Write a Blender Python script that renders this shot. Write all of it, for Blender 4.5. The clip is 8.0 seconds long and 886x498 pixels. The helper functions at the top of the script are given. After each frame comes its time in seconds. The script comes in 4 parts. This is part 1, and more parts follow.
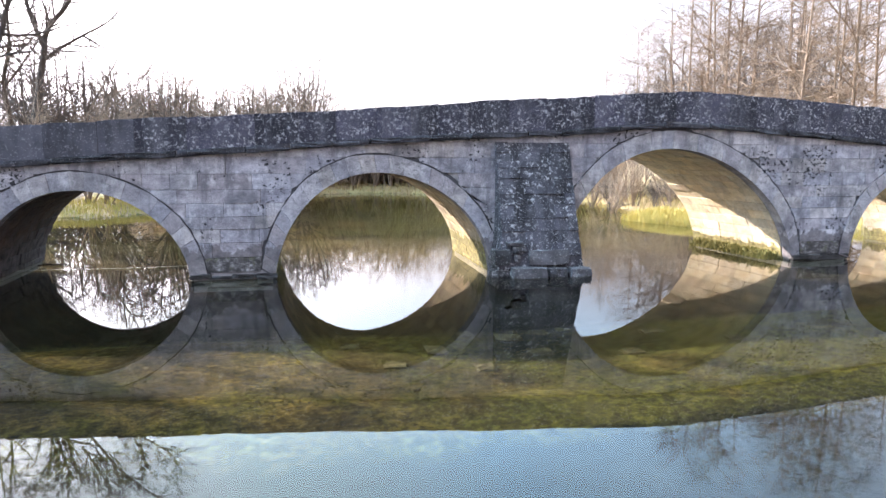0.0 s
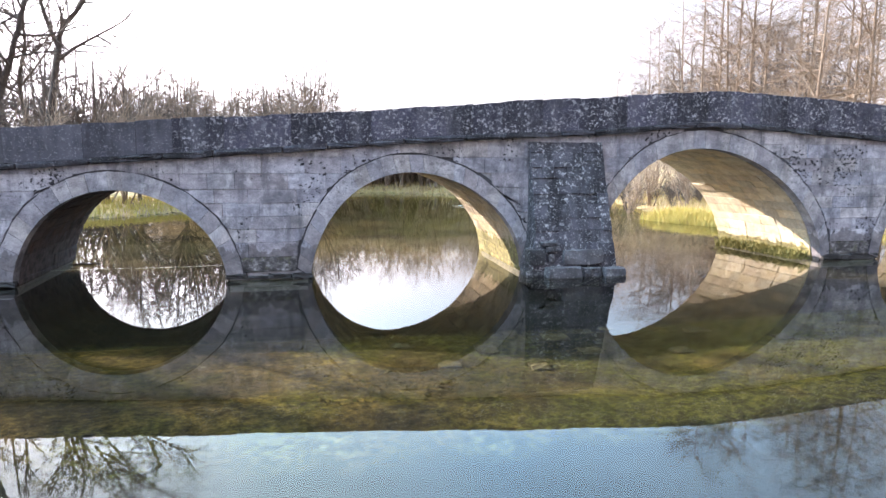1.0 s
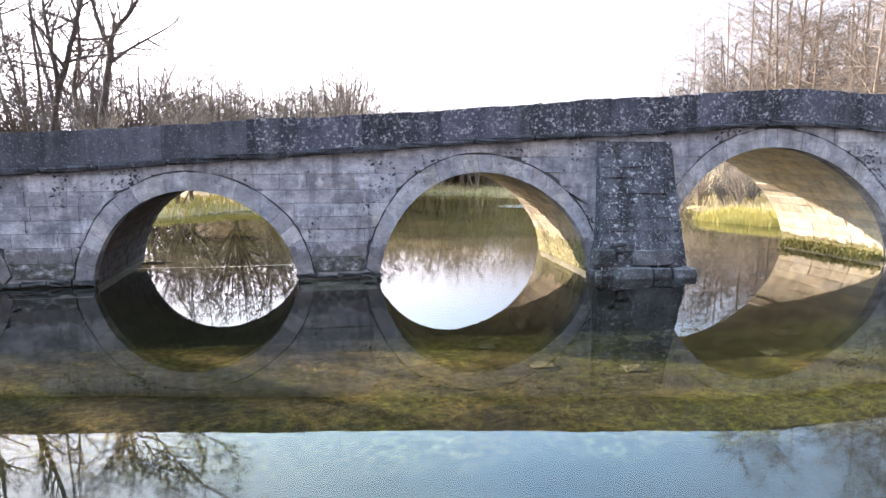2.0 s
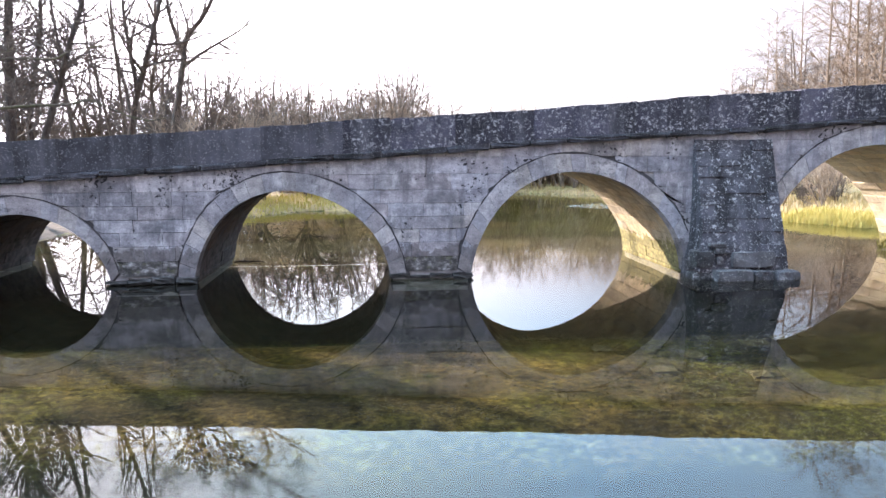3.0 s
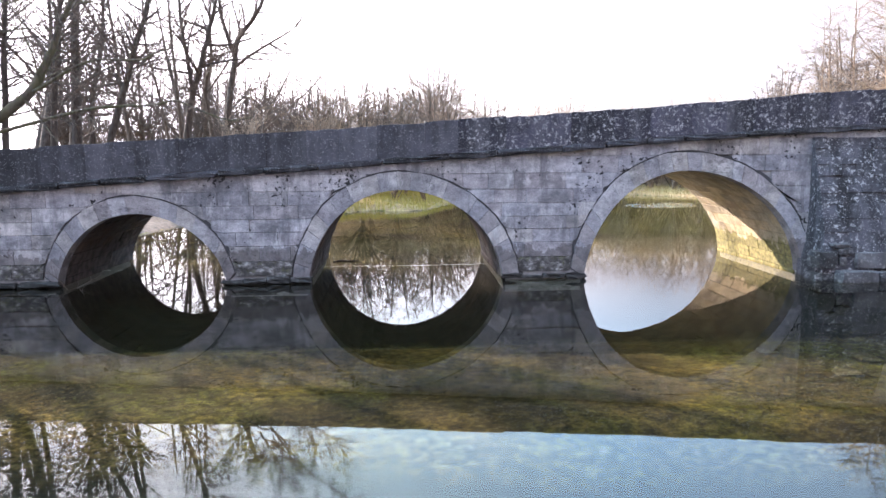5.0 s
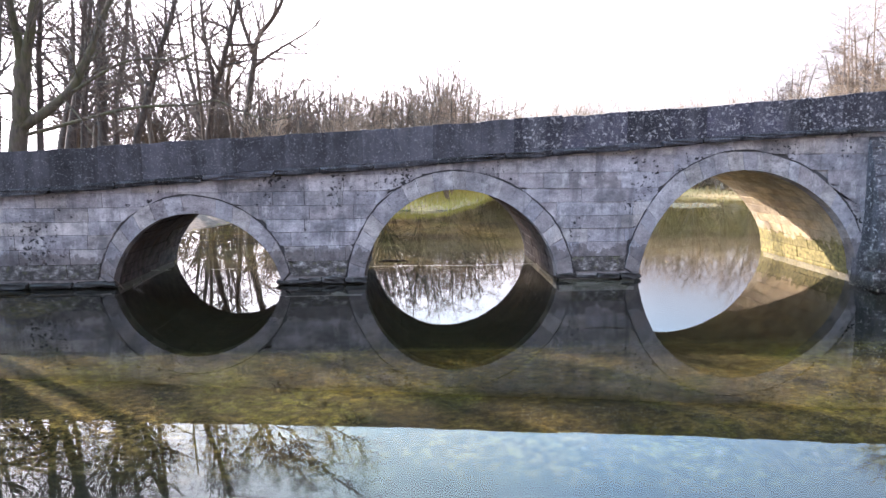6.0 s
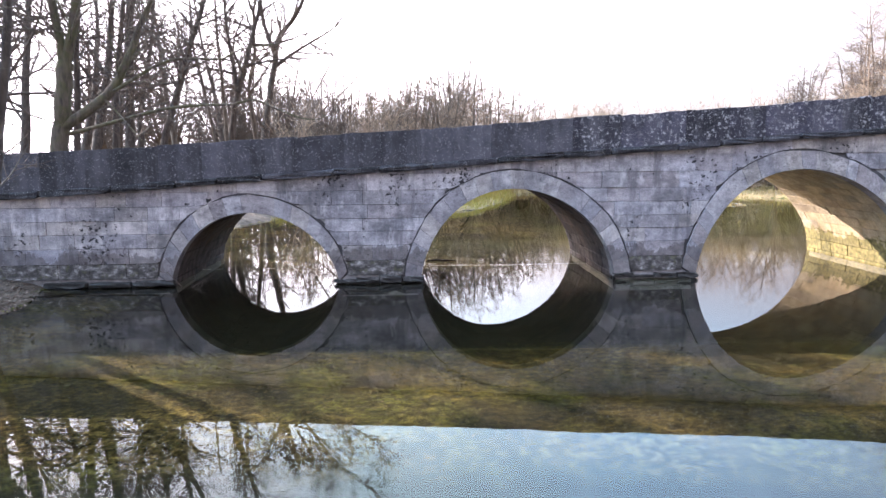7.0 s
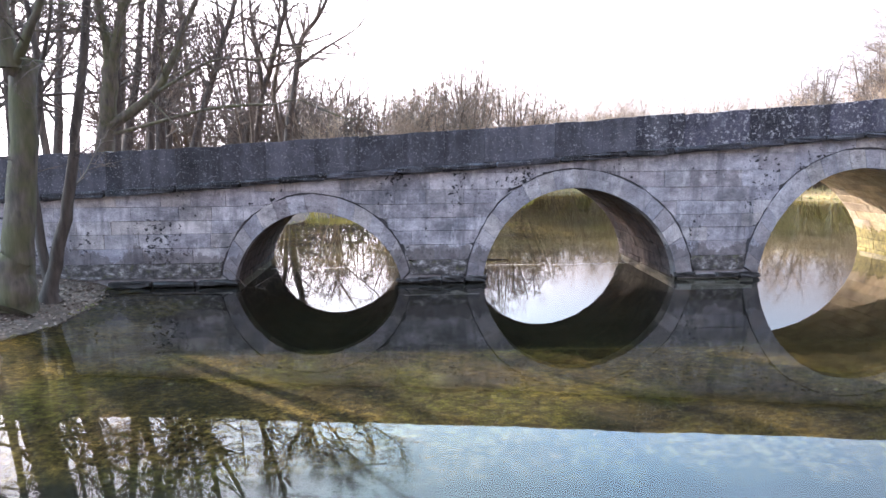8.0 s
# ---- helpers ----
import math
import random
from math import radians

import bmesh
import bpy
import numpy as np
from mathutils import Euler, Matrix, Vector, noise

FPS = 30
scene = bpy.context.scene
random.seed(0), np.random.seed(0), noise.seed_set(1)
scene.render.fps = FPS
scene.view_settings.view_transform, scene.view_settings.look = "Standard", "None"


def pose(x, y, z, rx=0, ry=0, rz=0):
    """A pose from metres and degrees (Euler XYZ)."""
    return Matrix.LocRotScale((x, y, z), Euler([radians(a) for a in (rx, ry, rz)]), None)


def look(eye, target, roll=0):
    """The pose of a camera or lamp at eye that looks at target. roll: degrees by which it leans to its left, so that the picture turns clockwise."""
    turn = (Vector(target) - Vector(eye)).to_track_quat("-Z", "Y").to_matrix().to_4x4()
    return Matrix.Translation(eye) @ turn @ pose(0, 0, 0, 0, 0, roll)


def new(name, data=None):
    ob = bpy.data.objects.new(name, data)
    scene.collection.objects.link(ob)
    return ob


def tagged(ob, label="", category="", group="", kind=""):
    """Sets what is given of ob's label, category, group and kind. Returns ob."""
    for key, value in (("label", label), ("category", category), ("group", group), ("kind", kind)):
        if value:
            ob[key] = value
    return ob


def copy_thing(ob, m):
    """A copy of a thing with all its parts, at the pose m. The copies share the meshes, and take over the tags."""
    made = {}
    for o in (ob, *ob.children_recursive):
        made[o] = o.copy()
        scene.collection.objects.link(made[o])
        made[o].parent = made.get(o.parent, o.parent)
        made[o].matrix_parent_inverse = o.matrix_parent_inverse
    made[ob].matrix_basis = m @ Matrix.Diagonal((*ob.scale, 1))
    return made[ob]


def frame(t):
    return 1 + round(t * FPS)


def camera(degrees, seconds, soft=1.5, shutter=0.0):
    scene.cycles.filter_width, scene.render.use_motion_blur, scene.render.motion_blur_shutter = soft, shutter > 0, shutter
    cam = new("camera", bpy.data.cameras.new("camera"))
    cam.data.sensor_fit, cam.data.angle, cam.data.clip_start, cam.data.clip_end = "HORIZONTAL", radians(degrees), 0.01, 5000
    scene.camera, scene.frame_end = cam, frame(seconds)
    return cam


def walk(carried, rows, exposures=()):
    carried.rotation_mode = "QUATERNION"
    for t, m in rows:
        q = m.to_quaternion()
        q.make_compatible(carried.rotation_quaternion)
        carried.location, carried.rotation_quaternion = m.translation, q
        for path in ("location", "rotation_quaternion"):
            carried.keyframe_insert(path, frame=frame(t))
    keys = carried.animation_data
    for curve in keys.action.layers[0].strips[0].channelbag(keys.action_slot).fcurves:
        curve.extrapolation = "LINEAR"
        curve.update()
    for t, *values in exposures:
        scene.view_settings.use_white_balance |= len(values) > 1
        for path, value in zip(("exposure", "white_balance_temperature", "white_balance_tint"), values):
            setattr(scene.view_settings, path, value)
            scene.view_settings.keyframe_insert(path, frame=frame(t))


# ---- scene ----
cam = camera(66.8, 8.0)
METRES, BACK, EYE, TILT, LEAN, TURN = 9.0, -16.946, 3.02, -7.865, -0.176, -12.2
ROWS = [
    (0.0, 0.0, 0.0, 0.0, 0.0, 0.0, -0.0),
    (0.5, -0.0429, -0.001, -0.0005, 0.07, 0.0, -0.01),
    (1.0, -0.0909, -0.0025, -0.0007, 0.17, -0.01, -0.01),
    (1.5, -0.1425, -0.003, -0.0004, 0.98, -0.02, -0.06),
    (3.0, -0.3146, -0.0046, 0.0003, 6.92, -0.08, -0.48),
    (3.5, -0.3757, -0.0062, -0.0008, 8.11, -0.09, -0.6),
    (4.0, -0.4384, -0.0098, -0.001, 8.25, -0.11, -0.6),
    (4.5, -0.5027, -0.0149, -0.0016, 8.4, -0.1, -0.58),
    (6.0, -0.7065, -0.0353, -0.0037, 8.82, -0.12, -0.61),
    (6.5, -0.7762, -0.0454, -0.0054, 8.96, -0.12, -0.62),
    (7.0, -0.8474, -0.054, -0.0074, 9.15, -0.12, -0.62),
    (7.5, -0.9209, -0.0646, -0.01, 9.33, -0.11, -0.63),
    (8.0, -0.9955, -0.0765, -0.0115, 9.6, -0.1, -0.63),
]
walk(cam, [(t, pose(0, BACK, EYE, TILT, LEAN, TURN) @ pose(METRES * x, METRES * y, METRES * z, 90 + pitch, roll, yaw)) for t, x, y, z, yaw, pitch, roll in ROWS],
     [(0.0, 2.26, 6500, 22), (3.0, 2.26, 6450, 23), (8.0, 2.3, 6500, 26)])

# ---- sky and sun ----
SUN_UP, SUN_LEFT = 26.0, 45.0   # degrees above the horizon, and left of straight across the bridge
world = bpy.data.worlds.new("sky")
scene.world = world
world.use_nodes = True
wn, wl = world.node_tree.nodes, world.node_tree.links
wn.clear()
sky = wn.new("ShaderNodeTexSky")
sky.sky_type, sky.sun_disc = "NISHITA", False
sky.sun_elevation, sky.sun_rotation = radians(SUN_UP), radians(360 - SUN_LEFT)
sky.air_density, sky.dust_density, sky.ozone_density = 1.0, 0.7, 2.5
# thin veil of high cloud, brighter towards the sun, with a few denser wisps
su, sl = radians(SUN_UP), radians(SUN_LEFT)
to_sun = Vector((-math.cos(su) * math.sin(sl), math.cos(su) * math.cos(sl), math.sin(su)))
w_co = wn.new("ShaderNodeTexCoord")
w_dot = wn.new("ShaderNodeVectorMath")
w_dot.operation = "DOT_PRODUCT"
w_dot.inputs[1].default_value = to_sun
w_turn = wn.new("ShaderNodeMapRange")
w_turn.inputs["From Min"].default_value, w_turn.inputs["From Max"].default_value = -1.0, 1.0
w_glow = wn.new("ShaderNodeValToRGB")
for e, (p, c) in zip([w_glow.color_ramp.elements[0], w_glow.color_ramp.elements[1], w_glow.color_ramp.elements.new(0.5), w_glow.color_ramp.elements.new(0.78), w_glow.color_ramp.elements.new(0.9)],
                     ((0.15, (0.12, 0.116, 0.116)), (1.0, (0.95, 0.96, 0.98)), (0.5, (0.19, 0.23, 0.275)), (0.78, (0.38, 0.68, 0.91)), (0.9, (0.62, 0.92, 1.0)))):
    e.position, e.color = p, (*c, 1)
w_low = wn.new("ShaderNodeValToRGB")
for e, (p, c) in zip([w_low.color_ramp.elements[0], w_low.color_ramp.elements[1], w_low.color_ramp.elements.new(0.5), w_low.color_ramp.elements.new(0.72)],
                     ((0.15, (0.13, 0.126, 0.126)), (1.0, (0.15, 0.149, 0.15)), (0.5, (0.165, 0.167, 0.173)), (0.72, (0.175, 0.176, 0.179)))):
    e.position, e.color = p, (*c, 1)
w_part = wn.new("ShaderNodeSeparateXYZ")
w_rise = wn.new("ShaderNodeMapRange")
w_rise.inputs["From Min"].default_value, w_rise.inputs["From Max"].default_value = 0.17, 0.37
w_both = wn.new("ShaderNodeMix")
w_both.data_type = "RGBA"
w_veil = wn.new("ShaderNodeVectorMath")
w_veil.operation = "SCALE"
w_veil.inputs["Scale"].default_value = 28.0
w_map = wn.new("ShaderNodeMapping")
w_map.inputs["Scale"].default_value = (1.2, 1.2, 4.0)
w_noise = wn.new("ShaderNodeTexNoise")
w_noise.inputs["Scale"].default_value, w_noise.inputs["Detail"].default_value = 2.2, 7.0
w_ramp = wn.new("ShaderNodeValToRGB")
w_ramp.color_ramp.elements[0].position, w_ramp.color_ramp.elements[1].position = 0.42, 0.72
w_ramp.color_ramp.elements[0].color, w_ramp.color_ramp.elements[1].color = (0.9, 0.9, 0.9, 1), (1.0, 1.0, 1.0, 1)
w_mix = wn.new("ShaderNodeMix")
w_mix.data_type = "RGBA"
w_bg = wn.new("ShaderNodeBackground")
w_bg.inputs["Strength"].default_value = 0.062
w_out = wn.new("ShaderNodeOutputWorld")
wl.new(w_co.outputs["Generated"], w_dot.inputs[0])
wl.new(w_dot.outputs["Value"], w_turn.inputs["Value"])
wl.new(w_turn.outputs["Result"], w_glow.inputs["Fac"])
wl.new(w_turn.outputs["Result"], w_low.inputs["Fac"])
wl.new(w_co.outputs["Generated"], w_part.inputs["Vector"])
wl.new(w_part.outputs["Z"], w_rise.inputs["Value"])
wl.new(w_rise.outputs["Result"], w_both.inputs["Factor"])
wl.new(w_low.outputs["Color"], w_both.inputs["A"])
wl.new(w_glow.outputs["Color"], w_both.inputs["B"])
wl.new(w_both.outputs["Result"], w_veil.inputs[0])
wl.new(w_co.outputs["Generated"], w_map.inputs["Vector"])
wl.new(w_map.outputs["Vector"], w_noise.inputs["Vector"])
wl.new(w_noise.outputs["Fac"], w_ramp.inputs["Fac"])
wl.new(w_ramp.outputs["Color"], w_mix.inputs["Factor"])
wl.new(sky.outputs["Color"], w_mix.inputs["A"])
wl.new(w_veil.outputs["Vector"], w_mix.inputs["B"])
wl.new(w_mix.outputs["Result"], w_bg.inputs["Color"])
wl.new(w_bg.outputs["Background"], w_out.inputs["Surface"])

sun = new("sun", bpy.data.lights.new("sun", "SUN"))
sun.data.energy, sun.data.angle, sun.data.color = 4.0, radians(0.6), (1.0, 0.92, 0.78)
sun.matrix_world = look(to_sun * 60, (0, 0, 0))


# ---- materials ----
class Mat:
    """A node material under construction."""

    def __init__(self, name, rough=0.85):
        self.m = bpy.data.materials.new(name)
        self.m.use_nodes = True
        self.n, self.l = self.m.node_tree.nodes, self.m.node_tree.links
        self.b = self.n["Principled BSDF"]
        self.b.inputs["Roughness"].default_value = rough
        self.pos = self.n.new("ShaderNodeNewGeometry").outputs["Position"]

    def noise(self, scale, detail=4.0, stretch=(1, 1, 1), rough=0.55, shift=0.0):
        mp = self.n.new("ShaderNodeMapping")
        mp.inputs["Scale"].default_value, mp.inputs["Location"].default_value = stretch, (shift, shift * 1.7, shift * 0.6)
        tx = self.n.new("ShaderNodeTexNoise")
        tx.inputs["Scale"].default_value, tx.inputs["Detail"].default_value, tx.inputs["Roughness"].default_value = scale, detail, rough
        self.l.new(self.pos, mp.inputs["Vector"])
        self.l.new(mp.outputs["Vector"], tx.inputs["Vector"])
        return tx.outputs["Fac"]

    def cells(self, scale, stretch=(1, 1, 1)):
        mp = self.n.new("ShaderNodeMapping")
        mp.inputs["Scale"].default_value = stretch
        tx = self.n.new("ShaderNodeTexVoronoi")
        tx.inputs["Scale"].default_value = scale
        self.l.new(self.pos, mp.inputs["Vector"])
        self.l.new(mp.outputs["Vector"], tx.inputs["Vector"])
        return tx.outputs["Distance"]

    def ramp(self, fac, *stops):
        r = self.n.new("ShaderNodeValToRGB")
        els = r.color_ramp.elements
        while len(els) < len(stops):
            els.new(0.5)
        for e, (p, c) in zip(els, stops):
            e.position = p
            e.color = (*c, 1) if isinstance(c, tuple) else (c, c, c, 1)
        self.l.new(fac, r.inputs["Fac"])
        return r.outputs["Color"]

    def mix(self, fac, a, b, how="MIX"):
        m = self.n.new("ShaderNodeMix")
        m.data_type, m.blend_type = "RGBA", how
        for key, v in (("Factor", fac), ("A", a), ("B", b)):
            if isinstance(v, (int, float)):
                m.inputs[key].default_value = v if key == "Factor" else (v, v, v, 1)
            elif isinstance(v, tuple):
                m.inputs[key].default_value = (*v, 1)
            else:
                self.l.new(v, m.inputs[key])
        return m.outputs["Result"]

    def random(self, *stops):
        return self.ramp(self.n.new("ShaderNodeObjectInfo").outputs["Random"], *stops)

    def island(self, *stops):
        return self.ramp(self.n.new("ShaderNodeNewGeometry").outputs["Random Per Island"], *stops)

    def height(self):
        s = self.n.new("ShaderNodeSeparateXYZ")
        self.l.new(self.pos, s.inputs["Vector"])
        return s.outputs["Z"]

    def math(self, op, a, b):
        m = self.n.new("ShaderNodeMath")
        m.operation = op
        for i, v in enumerate((a, b)):
            if isinstance(v, (int, float)):
                m.inputs[i].default_value = v
            else:
                self.l.new(v, m.inputs[i])
        return m.outputs["Value"]

    def done(self, colour, bump=None, depth=0.02, strength=0.6, rough=None):
        if isinstance(colour, tuple):
            self.b.inputs["Base Color"].default_value = (*colour, 1)
        else:
            self.l.new(colour, self.b.inputs["Base Color"])
        if rough is not None:
            self.l.new(rough, self.b.inputs["Roughness"])
        if bump is not None:
            bp = self.n.new("ShaderNodeBump")
            bp.inputs["Distance"].default_value, bp.inputs["Strength"].default_value = depth, strength
            self.l.new(bump, bp.inputs["Height"])
            self.l.new(bp.outputs["Normal"], self.b.inputs["Normal"])
        return self.m


def pale_stone(name, light, dark, spots, streak, grime=0.6, uneven=1.0, damp=0.0, moss=0.0):
    """Weathered pale limestone: blotches, bedding lines, grime, runs of dirt, clustered black pits and damp near the water."""
    k = Mat(name, 0.9)
    c = k.ramp(k.noise(2.6, 8, (1, 1, 1.5), 0.66), (0.3, dark), (0.66, light))
    c = k.mix(1.0, c, k.ramp(k.noise(34, 6, (1, 1, 1.6), rough=0.72), (0.25, 0.55), (0.75, 1.28)), "MULTIPLY")
    c = k.mix(1.0, c, k.random((0.0, 1 - 0.34 * uneven), (0.35, 0.86), (0.7, 1.04), (0.9, 1 + 0.2 * uneven), (1.0, 1 + 0.42 * uneven)), "MULTIPLY")
    tint = k.random((0.0, (0.95, 0.97, 1.06)), (0.13, (1.05, 0.98, 0.98)), (0.41, (0.96, 0.98, 1.05)), (0.63, (1.06, 1.0, 0.92)), (0.83, (0.97, 0.98, 1.04)), (1.0, (1.04, 1.0, 0.96)))
    c = k.mix(1.0, c, tint, "MULTIPLY")
    film = k.ramp(k.noise(1.1, 9, (1, 1, 1.5), 0.72, 21.0), (0.45, 0.0), (0.64, grime))
    c = k.mix(film, c, (0.10, 0.10, 0.115))
    runs = k.ramp(k.noise(3.4, 7, (1, 1, 0.16), 0.66), (0.5, 0.0), (0.7, streak))
    c = k.mix(runs, c, (0.085, 0.085, 0.10))
    bloom = k.ramp(k.noise(4.2, 6, (1, 1, 0.45), 0.7, 31.0), (0.56, 0.0), (0.72, 0.55))
    c = k.mix(bloom, c, tuple(min(0.85, v * 1.35) for v in light))
    pits = k.ramp(k.math("ADD", k.noise(9, 5, (1, 1, 1.25), 0.6, 7.0), k.ramp(k.noise(0.7, 3, shift=11.0), (0.46, 0.0), (0.66, 0.17))), (0.70, 0.0), (0.718, spots))
    c = k.mix(pits, c, (0.018, 0.018, 0.023))
    fleck = k.ramp(k.noise(30, 3, shift=15.0), (0.66, 0.0), (0.7, 0.6))
    c = k.mix(fleck, c, (0.06, 0.06, 0.065))
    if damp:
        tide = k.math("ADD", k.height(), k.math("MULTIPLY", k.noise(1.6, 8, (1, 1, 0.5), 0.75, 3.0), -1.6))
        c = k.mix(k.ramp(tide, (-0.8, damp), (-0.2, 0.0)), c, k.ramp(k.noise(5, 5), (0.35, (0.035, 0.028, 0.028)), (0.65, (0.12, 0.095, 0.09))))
    if moss:
        green = k.math("ADD", k.height(), k.math("MULTIPLY", k.noise(3.2, 7, rough=0.7, shift=17.0), -1.6 * moss))
        c = k.mix(k.ramp(green, (-0.5 * moss, 0.9), (0.12 * moss, 0.0)), c, k.ramp(k.noise(9, 6), (0.35, (0.08, 0.075, 0.022)), (0.65, (0.27, 0.235, 0.075))))
    relief = k.mix(0.5, k.noise(22, 8, (1, 1, 1.5), rough=0.7), k.noise(4, 6))
    relief = k.mix(pits, relief, 0.0)
    return k.done(c, relief, 0.045, 0.85)


def dark_stone(name, base, lichen, low, high, size):
    """Blackened stone with fine pale lichen crusts."""
    k = Mat(name, 0.92)
    c = k.ramp(k.noise(2.3, 7, rough=0.62), (0.3, tuple(v * 0.5 for v in base)), (0.7, tuple(v * 1.5 for v in base)))
    c = k.mix(1.0, c, k.random((0.0, 0.45), (0.3, 0.7), (0.6, 1.2), (0.8, 1.6), (0.9, 0.7), (1.0, 1.8)), "MULTIPLY")
    runs = k.ramp(k.noise(2.6, 6, (1, 1, 0.1), 0.6, 3.0), (0.47, 0.0), (0.72, 0.5))
    c = k.mix(runs, c, (0.14, 0.136, 0.158))
    crust = k.ramp(k.noise(size, 9, rough=0.72), (low, 0.0), (high, 0.9))
    patchy = k.ramp(k.noise(1.3, 4, shift=5.0), (0.36, 0.1), (0.56, 1.0))
    crust = k.mix(1.0, crust, patchy, "MULTIPLY")
    c = k.mix(crust, c, lichen)
    small = k.ramp(k.noise(size * 3.1, 4, shift=8.0), (0.6, 0.0), (0.66, 0.55))
    c = k.mix(small, c, lichen)
    return k.done(c, k.mix(0.5, k.noise(24, 7, rough=0.66), k.noise(size, 6)), 0.035, 0.7)


STONE = pale_stone("limestone_ashlar", (0.575, 0.552, 0.58), (0.25, 0.241, 0.263), 0.95, 0.75, 0.8, 0.5, 0.6)
RING_STONE = pale_stone("limestone_voussoir", (0.53, 0.51, 0.53), (0.28, 0.268, 0.285), 0.35, 0.55, 0.6, 0.6, 0.6)
# Lit copy of the vault stone, raised and yellowed for sun and bounce.
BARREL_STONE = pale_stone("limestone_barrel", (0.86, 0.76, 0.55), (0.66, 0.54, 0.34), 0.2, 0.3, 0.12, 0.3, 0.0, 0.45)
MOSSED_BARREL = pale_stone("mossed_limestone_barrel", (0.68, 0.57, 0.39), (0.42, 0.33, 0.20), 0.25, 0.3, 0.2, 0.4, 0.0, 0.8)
# Shade inside the left vaults is put into this colour along with stains.
SHADED_SOOTY_STONE = pale_stone("shaded_stained_vault_stone", (0.13, 0.084, 0.068), (0.030, 0.020, 0.017), 0.4, 0.6, 0.3, 0.9, 0.9)


def mortar():
    k = Mat("mortar", 0.95)
    return k.done(k.ramp(k.noise(6, 5), (0.3, (0.17, 0.165, 0.175)), (0.7, (0.36, 0.35, 0.36))), k.noise(30, 4), 0.01, 0.5)


MORTAR = mortar()
VAULT_JOINT = Mat("vault_joint", 1.0).done((0.10, 0.07, 0.042))
OPEN_JOINT = Mat("open_joint", 1.0).done((0.06, 0.058, 0.064))
PARAPET_LICHEN = dark_stone("parapet_lichen", (0.037, 0.034, 0.05), (0.40, 0.39, 0.41), 0.535, 0.595, 14)
PARAPET_PLAIN = dark_stone("parapet_plain", (0.052, 0.05, 0.062), (0.30, 0.29, 0.31), 0.6, 0.68, 9)
SLAB_STONE = dark_stone("wet_slab_stone", (0.06, 0.058, 0.062), (0.30, 0.29, 0.29), 0.55, 0.66, 7)
BUTTRESS_STONE = dark_stone("buttress_lichen", (0.034, 0.032, 0.040), (0.36, 0.355, 0.37), 0.55, 0.60, 8)
CORNICE_STONE = dark_stone("cornice_stone", (0.024, 0.023, 0.029), (0.30, 0.29, 0.30), 0.60, 0.68, 12)


def damp_stone():
    k = Mat("damp_footing_stone", 0.6)
    c = k.ramp(k.noise(4.5, 8, (1, 1, 1.6), 0.7), (0.3, (0.016, 0.015, 0.016)), (0.46, (0.05, 0.045, 0.045)), (0.56, (0.15, 0.14, 0.14)), (0.66, (0.42, 0.41, 0.41)))
    moss = k.ramp(k.noise(5, 4, shift=2.0), (0.56, 0.0), (0.66, 0.6))
    c = k.mix(moss, c, (0.075, 0.08, 0.03))
    wet = k.math("ADD", k.height(), k.math("MULTIPLY", k.noise(4, 4), -0.22))
    c = k.mix(k.ramp(wet, (0.03, 0.85), (0.13, 0.0)), c, (0.012, 0.012, 0.013))
    return k.done(c, k.noise(12, 6), 0.04, 0.7)


FOOTING_STONE = damp_stone()


def bark(name, a, b, moss=0.0):
    k = Mat(name, 0.95)
    c = k.ramp(k.noise(9, 5, (1, 1, 0.25)), (0.3, a), (0.7, b))
    if moss:
        c = k.mix(k.ramp(k.noise(2.2, 4), (0.4, 0.0), (0.62, moss)), c, (0.075, 0.085, 0.025))
    return k.done(c, k.noise(22, 5, (1, 1, 0.2)), 0.02, 0.6)


BARK_DARK = bark("dark_bark", (0.035, 0.028, 0.026), (0.10, 0.085, 0.075))
BARK_MOSSY = bark("mossy_bark", (0.04, 0.034, 0.03), (0.125, 0.105, 0.085), 0.5)
BARK_GREY = bark("grey_brown_bark", (0.055, 0.045, 0.038), (0.14, 0.115, 0.095))
TWIG = bark("twig_bark", (0.055, 0.043, 0.038), (0.135, 0.105, 0.088))
TWIG_PALE = bark("pale_grey_twig_bark", (0.06, 0.047, 0.041), (0.125, 0.10, 0.086))
TWIG_DRY = bark("dry_bramble_stems", (0.40, 0.31, 0.23), (0.60, 0.47, 0.35))
TWIG_STRAW = bark("straw_brown_stems", (0.25, 0.19, 0.14), (0.42, 0.33, 0.25))
TWIG_TAN = bark("tan_twig_bark", (0.13, 0.095, 0.07), (0.27, 0.20, 0.148))


def water_surface():
    k = Mat("clear_river_water", 0.0)
    k.b.inputs["Transmission Weight"].default_value = 1.0
    k.b.inputs["IOR"].default_value = 1.29
    wave = k.noise(0.9, 2, (0.5, 1, 1))
    return k.done((0.44, 0.42, 0.27), wave, 0.012, 0.03)


WATER = water_surface()


def riffle_surface():
    k = Mat("wind_rippled_water", 0.0)
    k.b.inputs["Transmission Weight"].default_value = 1.0
    k.b.inputs["IOR"].default_value = 1.333
    return k.done((0.44, 0.45, 0.34), k.noise(5.0, 3, (0.4, 1, 1)), 0.1, 1.0)


RIFFLE = riffle_surface()


